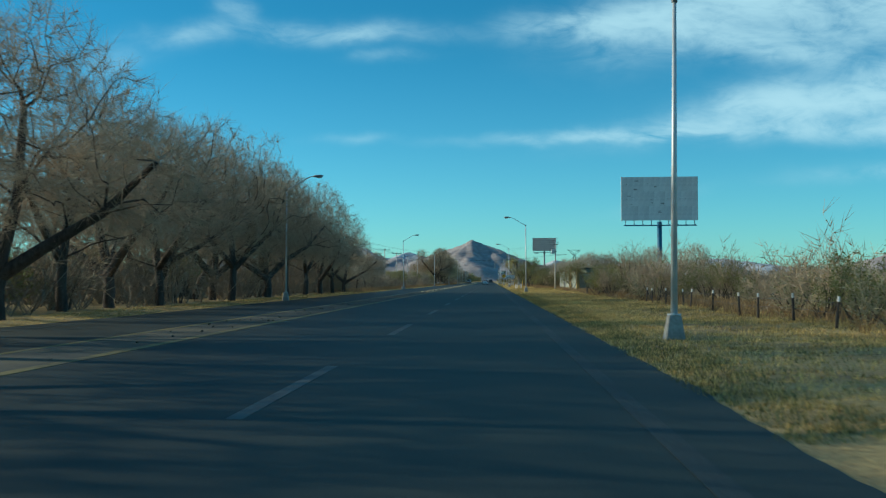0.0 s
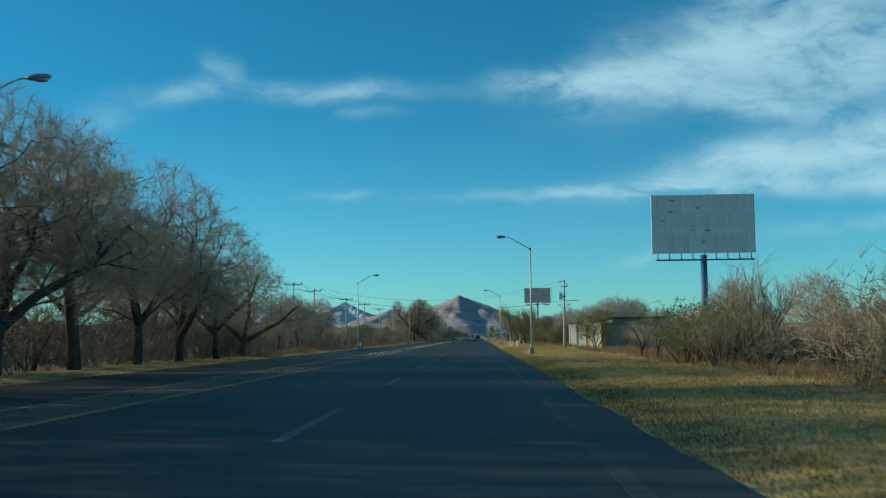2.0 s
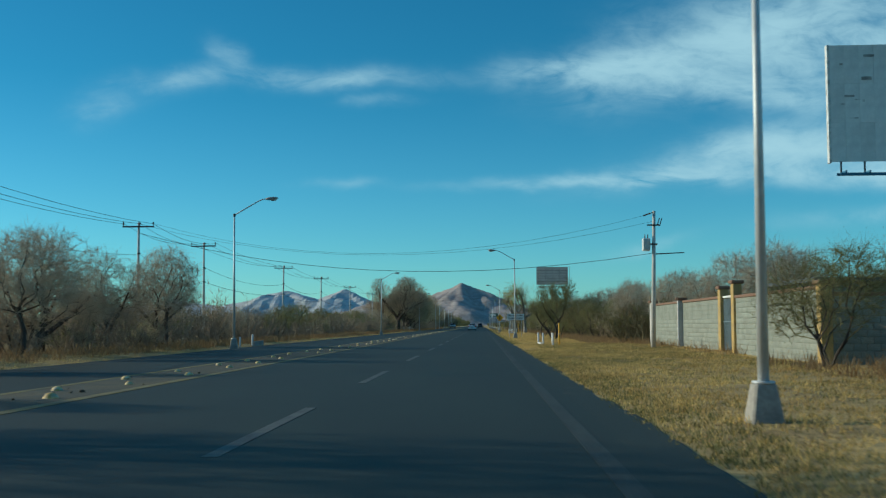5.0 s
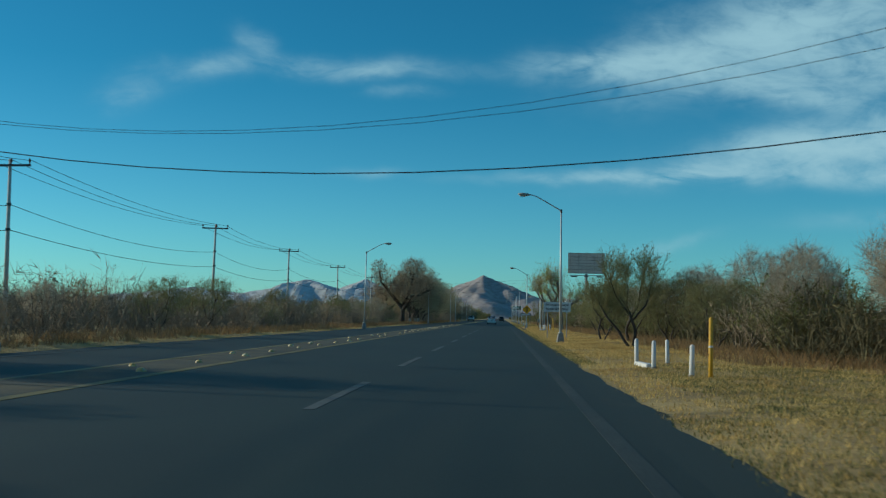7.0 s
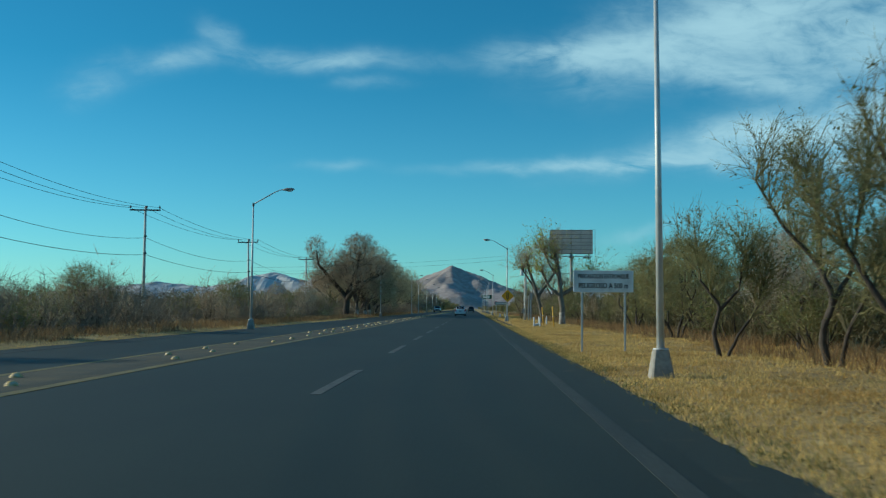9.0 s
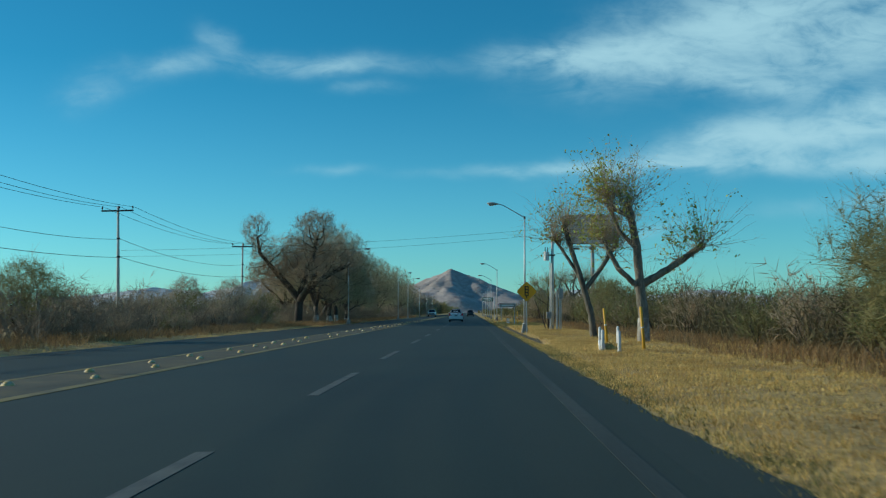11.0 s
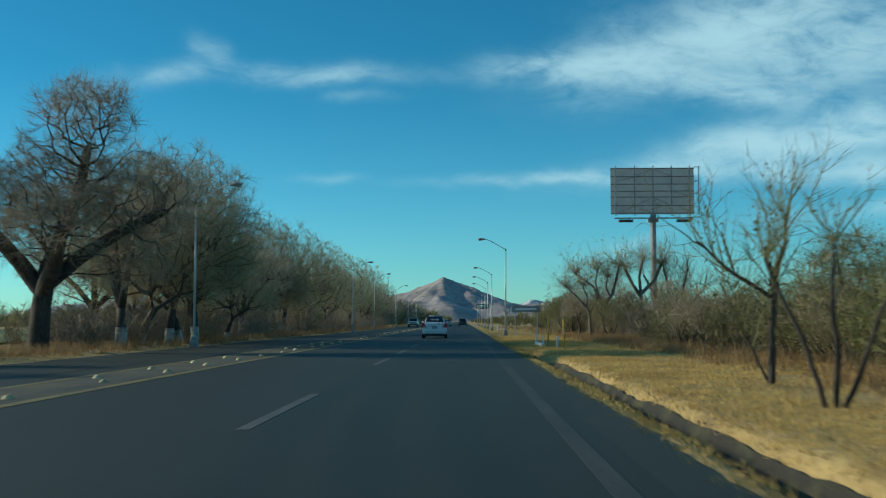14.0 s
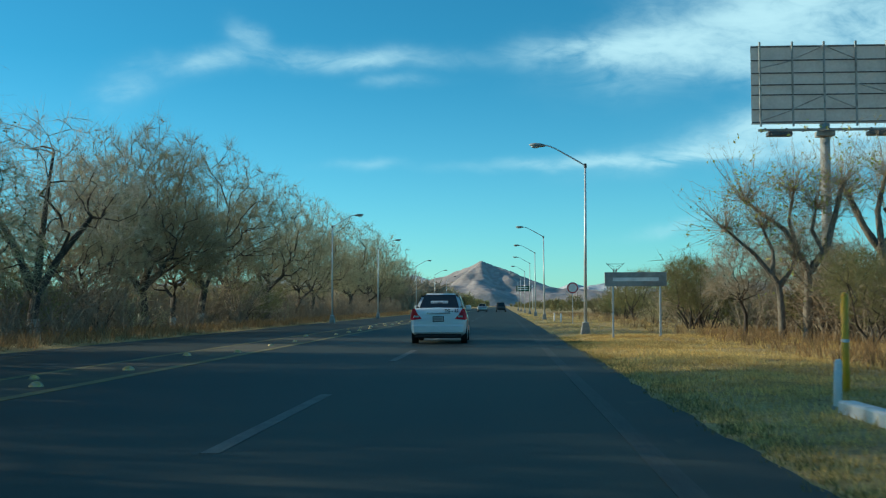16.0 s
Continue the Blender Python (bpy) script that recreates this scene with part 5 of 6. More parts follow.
big_c = round_tree("tree", "large bare tree forking into two leaning limbs", 37, OLD, TWIG_R, [[(0, 0, -0.2), (0.5, 0, 1.1), (1.1, 0, 2.3), (2.2, 0, 4.2), (2.6, 0.1, 6.4)], [(-0.1, 0.2, -0.2), (-0.5, 0.3, 1.2), (-1.1, 0.5, 2.2), (-2.2, 0.8, 4.0), (-2.4, 1.0, 6.2)], [(1.0, 0, 2.1), (2.4, 0.6, 2.9), (3.8, 1.3, 4.0)]],
                   [(2.6, 0, 6.6, 3.2, 3.4, 3.3, 3), (-2.4, 1.0, 6.2, 3.2, 3.4, 3.2, 3), (0, 0.5, 8.2, 2.6, 2.6, 2.0, 1), (3.2, 1.5, 4.2, 2.4, 2.4, 1.9, 1), (-3.0, -1.2, 4.2, 2.4, 2.4, 1.9, 1)], 1450, stout=0.22)
wash_a = round_tree("tree", "bare roadside tree with a whitewashed trunk foot", 41, "whitewashed trees", TWIG_O, [[(0, 0, -0.2), (0.12, 0, 1.1), (0.25, 0, 1.8)]],
                    [(0.3, 0, 6.0, 3.7, 3.7, 3.4, 4), (-2.0, 0.8, 4.4, 2.5, 2.4, 2.0, 2), (2.4, -0.5, 4.6, 2.4, 2.4, 2.0, 2), (0, -2.0, 3.6, 2.4, 2.2, 1.6, 1)], 1300, washed=0.7)
wash_b = round_tree("tree", "bare roadside tree with a whitewashed leaning trunk", 59, "whitewashed trees", TWIG_O, [[(0, 0, -0.2), (-0.35, 0.1, 1.1), (-0.7, 0.2, 1.8)]],
                    [(-0.6, 0, 5.6, 4.0, 3.8, 3.4, 4), (2.2, 0.8, 3.9, 2.6, 2.4, 1.9, 2), (-2.6, -1.0, 3.4, 2.4, 2.2, 1.7, 1)], 1300, leaf=0.12, leaf_size=0.11, washed=0.7, droop=0.25)

landmark = round_tree("tree", "huge bare tree with one long leaning limb", 151, OLD, TWIG_R,
                      [[(0, 0, -0.2), (0.05, 0, 0.9), (0.1, 0, 1.8), (0.3, 0, 3.2), (0.75, 0.2, 4.6), (1.3, 0.3, 6.0), (1.6, 0.3, 7.7)],
                       [(0.2, 0, 2.2), (-0.7, -0.2, 3.4), (-1.7, -0.3, 4.5), (-3.4, -0.4, 6.5), (-3.65, -0.4, 7.9)],
                       [(0.25, 0.1, 2.6), (1.2, 0.8, 3.6), (2.6, 1.2, 4.6), (4.2, 1.4, 5.4)],
                       [(0.2, -0.1, 2.3), (1.0, -1.2, 3.2), (1.8, -2.6, 4.4)]],
                      [(-3.8, -0.4, 8.5, 1.4, 1.6, 1.9, 1.3), (-3.0, -0.4, 6.6, 1.3, 1.4, 1.2, 0.6), (-3.3, -0.3, 4.9, 1.5, 1.6, 1.2, 1.2), (-1.6, 0, 5.6, 1.6, 2.0, 1.4, 1), (1.5, 0.2, 9.0, 2.2, 2.2, 1.5, 2.5), (0.6, 0.2, 6.3, 2.6, 3.0, 2.3, 5), (-0.6, -0.6, 4.6, 2.2, 2.2, 1.4, 1.5),
                       (3.5, 0.8, 5.9, 2.5, 2.8, 2.1, 3), (3.1, 0, 3.4, 2.2, 2.4, 1.2, 1), (1.5, -2.6, 4.8, 2.0, 2.0, 1.6, 1.2)], 3000, balance=0.3, r0=0.0060, stout=0.42)
pale_tree = round_tree("tree", "pale bare tree with open wide branches and a whitewashed foot", 163, "", TWIG, [[(0, 0, -0.2), (-0.05, 0, 0.8), (0.05, 0, 1.5)], [(0.05, 0, 1.4), (0.7, 0.1, 2.6), (1.7, 0.2, 3.9)], [(0, 0, 1.4), (-0.6, 0, 2.8), (-1.5, 0, 4.4)], [(0.02, 0, 1.5), (0.1, 0.2, 3.2), (0.3, 0.2, 5.0)]],
                       [(0, 0, 5.1, 3.4, 3.2, 2.5, 4), (2.2, 0.2, 4.4, 1.7, 1.8, 1.5, 1.2), (-2.2, 0, 4.6, 1.7, 1.8, 1.6, 1.2)], 760, balance=0.25, r0=0.0056, spikes=2, twig=0.0055, low=2.2, washed=0.9, stout=0.2)
planted(pale_tree, [(-15.5, 340.5, 0, 1.06), (-15.3, 313.4, 130, 1.22)])
planted(landmark, [(-15.75, 305.2, 0, 1.0)])
planted(big_a, [(-14.9, 67.5, 20, 0.95), (-15.0, 30, 200, 1.02), (-15.4, 56, 110, 0.9), (-16.5, 82, 300, 1.0), (-15.0, 92.5, 60, 0.95), (-20.0, 324, 150, 1.0), (-20.5, 332, 30, 0.8), (-15.5, 45, 250, 0.97), (-14.8, 106, 190, 0.8), (-21, 64, 10, 0.95), (-17.5, 158.5, 20, 0.5), (-18.5, 146, 240, 0.55)])
planted(big_b, [(-16.6, 70, 80, 1.0), (-14.6, 38, 10, 1.02), (-16.0, 51, 170, 0.99), (-15.2, 79, 240, 0.95), (-14.8, 98.5, 320, 0.92), (-19.5, 352, 45, 0.72), (-16, 328, 300, 1.05), (-18, 104, 0, 0.85), (-21.5, 80, 190, 0.95), (-15, 18, 70, 1.0), (-14.6, 112, 30, 0.7), (-17.5, 151, 160, 0.5), (-17, 142, 80, 0.52)])
planted(big_c, [(-17.5, 61, 0, 1.0), (-15.2, 86, 120, 0.95), (-18.5, 72, 220, 1.0), (-19.5, 94, 40, 0.95), (-22.5, 344, 180, 0.68), (-17.2, 26, 300, 1.0)])
planted(wash_a, [(-15.0, 320, 0, 1.15), (-14.6, 324, 140, 1.0), (-17.6, 349, 60, 0.74), (-16.3, 354, 250, 0.86), (-17.1, 356, 130, 0.98), (-16.7, 364, 10, 1.0), (-16.3, 380, 190, 1.0), (-16.5, 398, 80, 1.0), (-16.9, 424, 300, 1.05), (-16.9, 450, 30, 1.05)])
planted(wash_b, [(-15.4, 316.3, 200, 0.95), (-14.8, 322, 40, 1.0), (-14.6, 331, 180, 0.78), (-16.6, 359, 300, 0.88), (-16.7, 371, 100, 0.95), (-16.5, 389, 220, 0.95), (-16.9, 410, 20, 1.0), (-16.8, 437, 150, 1.05), (-16.9, 465, 270, 1.05)])

mid_a = round_tree("tree", "small bare tree with a rounded crown of pale branches", 71, "bare trees beside the road", TWIG, [[(0, 0, -0.2), (0.05, 0, 0.7), (0.0, 0.05, 1.2)]],
                   [(0, 0, 3.7, 2.1, 2.1, 2.0, 4), (1.1, 0.3, 2.9, 1.5, 1.4, 1.1, 1), (-1.0, -0.6, 2.8, 1.5, 1.4, 1.1, 1)], 680, r0=0.0042, spikes=3, twig=0.007, low=0.9)
planted(mid_a, [(-15.5, 137, 0, 0.8), (-16.5, 118, 100, 0.95), (-15.2, 127, 200, 0.75), (-16.5, 157, 50, 1.2), (-17.5, 149, 80, 0.8), (-22, 205, 120, 0.5), (-17, 176, 260, 0.5), (15.5, 173, 30, 0.85), (20, 166, 170, 0.95), (16.5, 160, 80, 1.1), (13.2, 157.5, 10, 1.1), (15, 152, 250, 1.1), (12.6, 163.5, 170, 0.95), (13.0, 149, 120, 1.1), (11.6, 168, 40, 0.95), (10.0, 173, 200, 0.85), (11.4, 178.5, 310, 0.95), (13, 171, 20, 1.05), (22, 172, 290, 0.85), (18.5, 151, 200, 0.8), (14.5, 186, 10, 0.8), (12.5, 345, 60, 0.8), (-18.4, 290, 30, 0.85), (-20.8, 286, 200, 0.85), (-17.4, 294, 110, 0.65),
                (8.4, 343.5, 300, 0.82), (11.2, 346, 120, 1.0), (13.8, 338, 40, 0.9), (25, 140, 250, 0.85), (11, 290, 30, 0.65), (8.9, 203, 140, 0.85), (11.5, 199, 0, 1.0), (13.5, 207, 220, 1.0), (10.8, 212, 70, 0.9), (9.6, 194, 40, 0.9), (12.5, 191, 160, 1.1), (15.5, 112, 10, 1.0), (18, 104, 120, 1.0)])
leafy = round_tree("mesquite", "olive-green mesquite with thin twisted stems", 83, "mesquites", TWIG_G, [[(0, 0, -0.2), (0.25, 0.1, 0.5), (0.6, 0.15, 1.0)], [(0.1, 0.1, -0.2), (-0.3, 0.2, 0.6), (-0.6, 0.35, 1.0)], [(0, -0.1, -0.2), (0, -0.4, 0.6), (0.1, -0.7, 1.0)]],
                   [(0, 0, 2.5, 2.4, 2.4, 1.7, 4), (0.9, 0.4, 3.4, 1.3, 1.3, 1.0, 1), (-1.2, -0.2, 2.0, 1.4, 1.4, 1.0, 1)], 560, r0=0.0046, spikes=3, twig=0.006, leaf=0.30, leaf_size=0.065, low=0.5, droop=0.1)
planted(leafy, [(8.6, 192.5, 0, 0.8), (11.0, 187.5, 60, 0.95), (8.4, 180, 200, 0.8), (13.5, 136.5, 80, 0.9), (9.0, 129, 310, 0.95), (7.4, 213, 40, 1.15), (9.5, 219, 180, 1.2), (8.0, 227, 290, 1.1), (10.5, 233, 20, 1.2), (9.5, 280, 100, 1.0), (11, 296, 230, 1.1), (9.2, 333, 160, 0.75),
                (-16.5, 196, 30, 0.9), (-18, 222, 250, 0.9), (-17.5, 250, 90, 0.95), (8.5, 355, 60, 1.0), (10.5, 366, 200, 1.1), (9.5, 384, 330, 1.1), (-16, 186, 0, 0.8), (11.5, 150, 70, 0.8)])
stub = tree("pollarded_tree", "small dark pollarded tree with stubby bare limbs", "tree", 97, dict(wood=2, spikes=3, group="", stems=[((0, 0, -0.2), (0.12, 0, 1), 1.2, 0.12)], levels=[(3, 0.7, 0.75, 0.15, 0.1), (3, 0.6, 0.6, 0.2, 0.12), (2, 0.6, 0.5, 0.2, 0.1), (0, 0, 0, 0.2, 0.2)]), BARK, TWIG)
planted(stub, [(8.6, 98.7, 0, 0.85), (8.1, 99.8, 150, 0.9), (9.2, 107, 80, 0.85), (13.5, 112, 200, 1.1), (15, 104, 300, 1.1)])


def fan_tree(name, label, seed, stems, spot, shoots, reach, up=0.9, bark=None, leafy_share=0.0, twiglets=7, group="", start=0.45):
    """A bare tree of crooked stems with long ascending shoots from their upper parts."""
    r_ = random.Random(seed)
    wood, twigs, leaves = Tubes(), Tubes(), Tubes()
    for pts, radii in stems:
        pts = [Vector(p) for p in pts]
        fine, rr = [], []
        for (a, b), (ra, rb_) in zip(zip(pts, pts[1:]), zip(radii, radii[1:])):
            for k in range(4):
                fine.append(a.lerp(b, k / 4) + rand_dir(r_) * ra * 0.35)
                rr.append(ra + (rb_ - ra) * k / 4)
        fine.append(pts[-1]), rr.append(radii[-1])
        wood.add(fine, rr, 8)
        lean = (pts[-1] - pts[0]).normalized()
        for k in range(shoots):
            f = start + (1 - start) * r_.random() ** 0.8
            q = fine[min(int(f * len(fine)), len(fine) - 1)]
            d = (rand_dir(r_) * 0.75 + lean * 0.45 + Vector((0, 0, up))).normalized()
            line, rads, end = bough(r_, q, d, r_.uniform(*reach), 0.016, 0.005, 5, 0.17, 0.07)
            twigs.add(line, rads, 4)
            for j in range(4):
                p = line[r_.randrange(1, 5)]
                side, srad, tip_d = bough(r_, p, end + rand_dir(r_) * 0.8, r_.uniform(0.25, 0.5) * reach[1], 0.007, 0.0028, 3, 0.2, 0.06)
                twigs.add(side, srad, 3)
                for _ in range(twiglets):
                    p2 = side[r_.randrange(1, 4)]
                    tip = p2 + (tip_d + rand_dir(r_) * 0.9).normalized() * r_.uniform(0.15, 0.5)
                    twigs.blade(p2, tip, 0.0042, rand_dir(r_))
                    if r_.random() < leafy_share:
                        leaves.leaf(p2.lerp(tip, r_.random()), rand_dir(r_), rand_dir(r_), r_.uniform(0.04, 0.08))
    ob = base(name, pose(spot[0], spot[1], verge(*spot)), label=label, category="tree", group=group)
    raw("trunk", wood.v, wood.f, BARK, ob, smooth=True)
    raw("crown", twigs.v, twigs.f, bark or TWIG_O, ob)
    if leaves.f:
        raw("leaves", leaves.v, leaves.f, LEAF_O, ob)
    return ob


# young bare trees on the verge behind the transformer pole
fan_tree("tree", "young bare tree with a fan of long ascending shoots", 301,
         [(((0, 0, -0.2), (-0.03, 0, 0.8), (0.05, 0, 1.6), (-0.1, 0, 2.4)), (0.07, 0.058, 0.05, 0.028)), (((0.03, 0, 1.5), (-0.6, 0.1, 1.9), (-1.25, 0.1, 2.5)), (0.045, 0.035, 0.02)), (((0, 0, 1.7), (0.25, 0.1, 2.3), (0.3, 0, 3.0)), (0.05, 0.035, 0.02)),
          (((0, 0.05, -0.1), (-0.35, 0, 0.6), (-0.6, 0, 1.1)), (0.03, 0.02, 0.012))], (5.4, 284.3), 9, (0.7, 1.5), 0.85, TWIG_G, 0.05)
fan_tree("tree", "young bare tree with several thin leaning stems", 302,
         [(((0, 0, -0.2), (-0.3, 0, 0.8), (-0.65, 0.1, 1.6), (-0.8, 0.1, 2.0)), (0.04, 0.035, 0.028, 0.015)), (((0.05, 0, -0.2), (0.1, 0, 0.7), (0.05, 0, 1.5), (0.1, 0, 2.2)), (0.045, 0.04, 0.03, 0.016)), (((0.1, 0, -0.2), (0.45, 0, 0.6), (0.7, 0, 1.3), (1.1, 0, 2.0)), (0.04, 0.035, 0.028, 0.015))],
         (4.9, 279.9), 5, (0.4, 1.0), 0.8, TWIG_G, 0.08)
# crooked mesquites close to the road
fan_tree("mesquite", "tall crooked mesquite with dark stems and bare upper branches", 303,
         [(((0, 0, -0.2), (-0.1, 0, 0.7), (0.12, 0, 1.3), (-0.15, 0.1, 2.0), (-0.8, 0.1, 2.7), (-1.3, 0.2, 3.6)), (0.085, 0.07, 0.065, 0.052, 0.035, 0.018)), (((0.1, 0, 1.2), (0.5, 0.1, 1.9), (0.6, 0, 2.8), (0.9, 0.1, 3.9)), (0.052, 0.042, 0.03, 0.015)), (((-0.1, 0.1, 1.9), (0, 0.4, 2.8), (-0.2, 0.6, 3.8)), (0.04, 0.03, 0.016)),
          (((0.2, 0.1, -0.2), (0.5, 0.2, 0.8), (1.0, 0.3, 1.6), (1.7, 0.3, 2.4)), (0.05, 0.04, 0.03, 0.015))], (6.6, 193.6), 40, (0.6, 1.35), 0.55, TWIG_G, 0.25, 10, "mesquites by the lamp")
fan_tree("mesquite", "crooked mesquite with forked dark stems and thin olive twigs", 304,
         [(((0, 0, -0.2), (-0.2, 0, 0.6), (-0.05, 0, 1.2), (-0.5, 0, 1.8), (-0.6, 0, 2.5)), (0.065, 0.055, 0.045, 0.03, 0.014)), (((-0.05, 0, 1.1), (0.4, 0, 1.6), (0.55, 0.1, 2.4)), (0.04, 0.03, 0.014)), (((0.05, 0.1, -0.2), (0.4, 0.1, 0.5), (0.9, 0.2, 1.2), (1.1, 0.2, 2.0)), (0.045, 0.035, 0.025, 0.014))],
         (5.65, 198.2), 34, (0.6, 1.2), 0.5, TWIG_G, 0.30, 10, "mesquites by the lamp")
fan_tree("mesquite", "dark twisted mesquite with a wide bare crown", 305,
         [(((0, 0, -0.2), (0.15, 0, 0.7), (-0.1, 0, 1.4), (-0.7, 0.1, 2.2), (-1.1, 0.1, 3.2)), (0.08, 0.07, 0.058, 0.04, 0.02)), (((0, 0, 1.2), (0.6, 0.1, 1.9), (0.9, 0.1, 3.0)), (0.05, 0.038, 0.018)), (((-0.05, 0, -0.2), (-0.6, 0.1, 0.7), (-1.2, 0.1, 1.4), (-1.6, 0.2, 2.2)), (0.07, 0.06, 0.045, 0.02))],
         (5.9, 186.0), 36, (0.55, 1.2), 0.5, TWIG_G, 0.22, 10, "mesquites by the lamp")
# bare tree behind the second billboard
fan_tree("tree", "large bare dark tree with a broad crooked crown", 307,
         [(((0, 0, -0.2), (0.1, 0, 1.2), (-0.7, 0, 2.6), (-1.7, 0.1, 4.4)), (0.20, 0.17, 0.12, 0.06)), (((0.1, 0, 1.1), (0.1, 0.1, 3.0), (-0.3, 0.1, 5.2)), (0.15, 0.12, 0.06)), (((0.1, 0, 1.1), (0.9, 0, 2.8), (1.5, 0, 4.9)), (0.15, 0.12, 0.06)), (((0.1, 0, 1.0), (1.4, 0.2, 2.0), (2.6, 0.3, 3.4)), (0.12, 0.09, 0.05))],
         (14.6, 342.5), 34, (1.0, 2.8), 0.65, TWIG_O, 0.03, 9, "", 0.35)


def cottonwood(name, label, seed, fork, leafy_share, spot, up=0.75, reach=(0.5, 2.0), shoots=80, twiglets=14):
    """An old pollarded cottonwood: heavy forked trunk, knobs with many long straight shoots."""
    r_ = random.Random(seed)
    wood, twigs, leaves = Tubes(), Tubes(), Tubes()
    knobs = []
    for pts, radii in fork:
        pts = [Vector(p) for p in pts]
        fine, rr = [], []
        for (a, b), (ra, rb_) in zip(zip(pts, pts[1:]), zip(radii, radii[1:])):
            for k in range(5):
                fine.append(a.lerp(b, k / 5) + rand_dir(r_) * ra * 0.10)
                rr.append((ra + (rb_ - ra) * k / 5) * r_.uniform(0.93, 1.08))
        fine.append(pts[-1]), rr.append(radii[-1])
        wood.add(fine, rr, 10)
        knobs.append((pts[-1], radii[-1], shoots))
        knobs += [(pts[-2].lerp(pts[-1], f), radii[-1], 14) for f in (0.35, 0.7)]
    for p, r, n in knobs:
        for k in range(9):
            wood.spike(p + rand_dir(r_) * r * 0.5, p + rand_dir(r_) * r * r_.uniform(1.2, 2.4), r * 0.55)
        for k in range(n):
            d = (rand_dir(r_) + Vector((0, 0, up))).normalized()
            length = r_.uniform(*reach)
            pts, radii, end = bough(r_, p + rand_dir(r_) * r, d, length, 0.0095, 0.003, 4, 0.13, 0.08)
            twigs.add(pts, radii, 3)
            for j in range(twiglets):
                q = pts[r_.randrange(1, 5)]
                tip = q + (end + rand_dir(r_) * 1.0).normalized() * r_.uniform(0.2, 0.7)
                twigs.blade(q, tip, 0.0032, rand_dir(r_))
                if r_.random() < leafy_share * (1.7 if tip.x < pts[0].x - 0.1 else 0.45):
                    for _ in range(3):
                        leaves.leaf(q.lerp(tip, r_.random()), rand_dir(r_), rand_dir(r_), r_.uniform(0.07, 0.14))
    ob = base(name, pose(spot[0], spot[1], verge(*spot)), label=label, category="tree")
    raw("trunk", wood.v, wood.f, PALEBARK, ob, smooth=True)
    raw("crown", twigs.v, twigs.f, TWIG_R, ob)
    raw("leaves", leaves.v, leaves.f, LEAF_Y, ob, "few yellow-green leaves left")
    return ob


cottonwood("cottonwood", "old forked cottonwood with knobby pollarded limbs and bare shoots", 5,
           [(((0, 0, -0.2), (-0.15, 0, 1.0), (-0.45, 0, 2.15), (-0.92, 0.1, 3.7), (-1.25, 0.1, 4.85)), (0.165, 0.14, 0.135, 0.105, 0.11)),
            (((-0.42, 0, 2.05), (0.28, 0.1, 2.95), (0.95, 0.1, 4.0)), (0.11, 0.095, 0.08)),
            (((-0.6, 0, 2.6), (-1.15, 0.15, 3.5), (-1.6, 0.3, 4.2)), (0.08, 0.07, 0.06))], 0.05, (5.25, 255.5), 0.8, (0.6, 2.3), 85, 12)
cottonwood("cottonwood", "old cottonwood with yellow-green leaves and a whitewashed foot", 8,
           [(((0, 0, -0.2), (0, 0, 1.0), (-0.1, 0, 2.0), (-0.2, 0, 3.4), (-0.5, 0, 4.9)), (0.22, 0.19, 0.175, 0.145, 0.12)),
            (((-0.1, 0, 1.9), (-0.9, -0.2, 2.6), (-1.4, -0.3, 3.6)), (0.11, 0.09, 0.07)),
            (((-0.1, 0, 2.0), (0.9, 0, 2.6), (2.1, 0, 3.4)), (0.14, 0.125, 0.11)),
            (((-0.2, 0, 3.3), (-0.8, 0.2, 4.0), (-1.2, 0.2, 5.0)), (0.09, 0.07, 0.06)),
            (((-0.3, 0, 4.4), (-1.0, -0.2, 4.7), (-1.3, -0.2, 5.2)), (0.09, 0.07, 0.06))], 0.22, (6.0, 246.9), 0.7, (0.6, 2.3), 52, 12)
cottonwood("pollarded_tree", "dark crooked roadside tree with one long stubby limb", 15,
           [(((0, 0, -0.2), (-0.05, 0, 0.9), (-0.1, 0, 1.75), (-0.8, 0.1, 2.7), (-1.7, 0.1, 3.5)), (0.13, 0.11, 0.09, 0.06, 0.035)), (((-0.1, 0, 1.7), (0.2, 0, 2.1), (0.4, 0, 2.6)), (0.10, 0.07, 0.04)), (((-0.3, 0, 2.0), (-0.2, 0.3, 2.8), (-0.5, 0.4, 3.6)), (0.08, 0.06, 0.04))], 0.03, (8.8, 340.0), 0.55, (0.5, 1.9), 70, 12)
cottonwood("pollarded_tree", "dark roadside tree forked into two thick crooked limbs", 16,
           [(((0, 0, -0.2), (0, 0, 1.1), (0.02, 0, 2.2), (-0.65, 0.1, 3.5), (-1.9, 0.1, 4.45)), (0.17, 0.145, 0.12, 0.08, 0.045)), (((0.02, 0, 2.1), (0.65, 0, 3.0), (1.15, 0, 4.95)), (0.14, 0.10, 0.08)), (((0.5, 0, 2.8), (0.2, 0.1, 3.5), (0.35, 0.1, 4.2)), (0.08, 0.06, 0.04)), (((-0.3, 0, 2.9), (-0.5, 0.2, 3.8), (-0.3, 0.3, 4.8)), (0.08, 0.06, 0.04))], 0.05, (9.75, 340.6), 0.6, (0.5, 2.1), 70, 12)
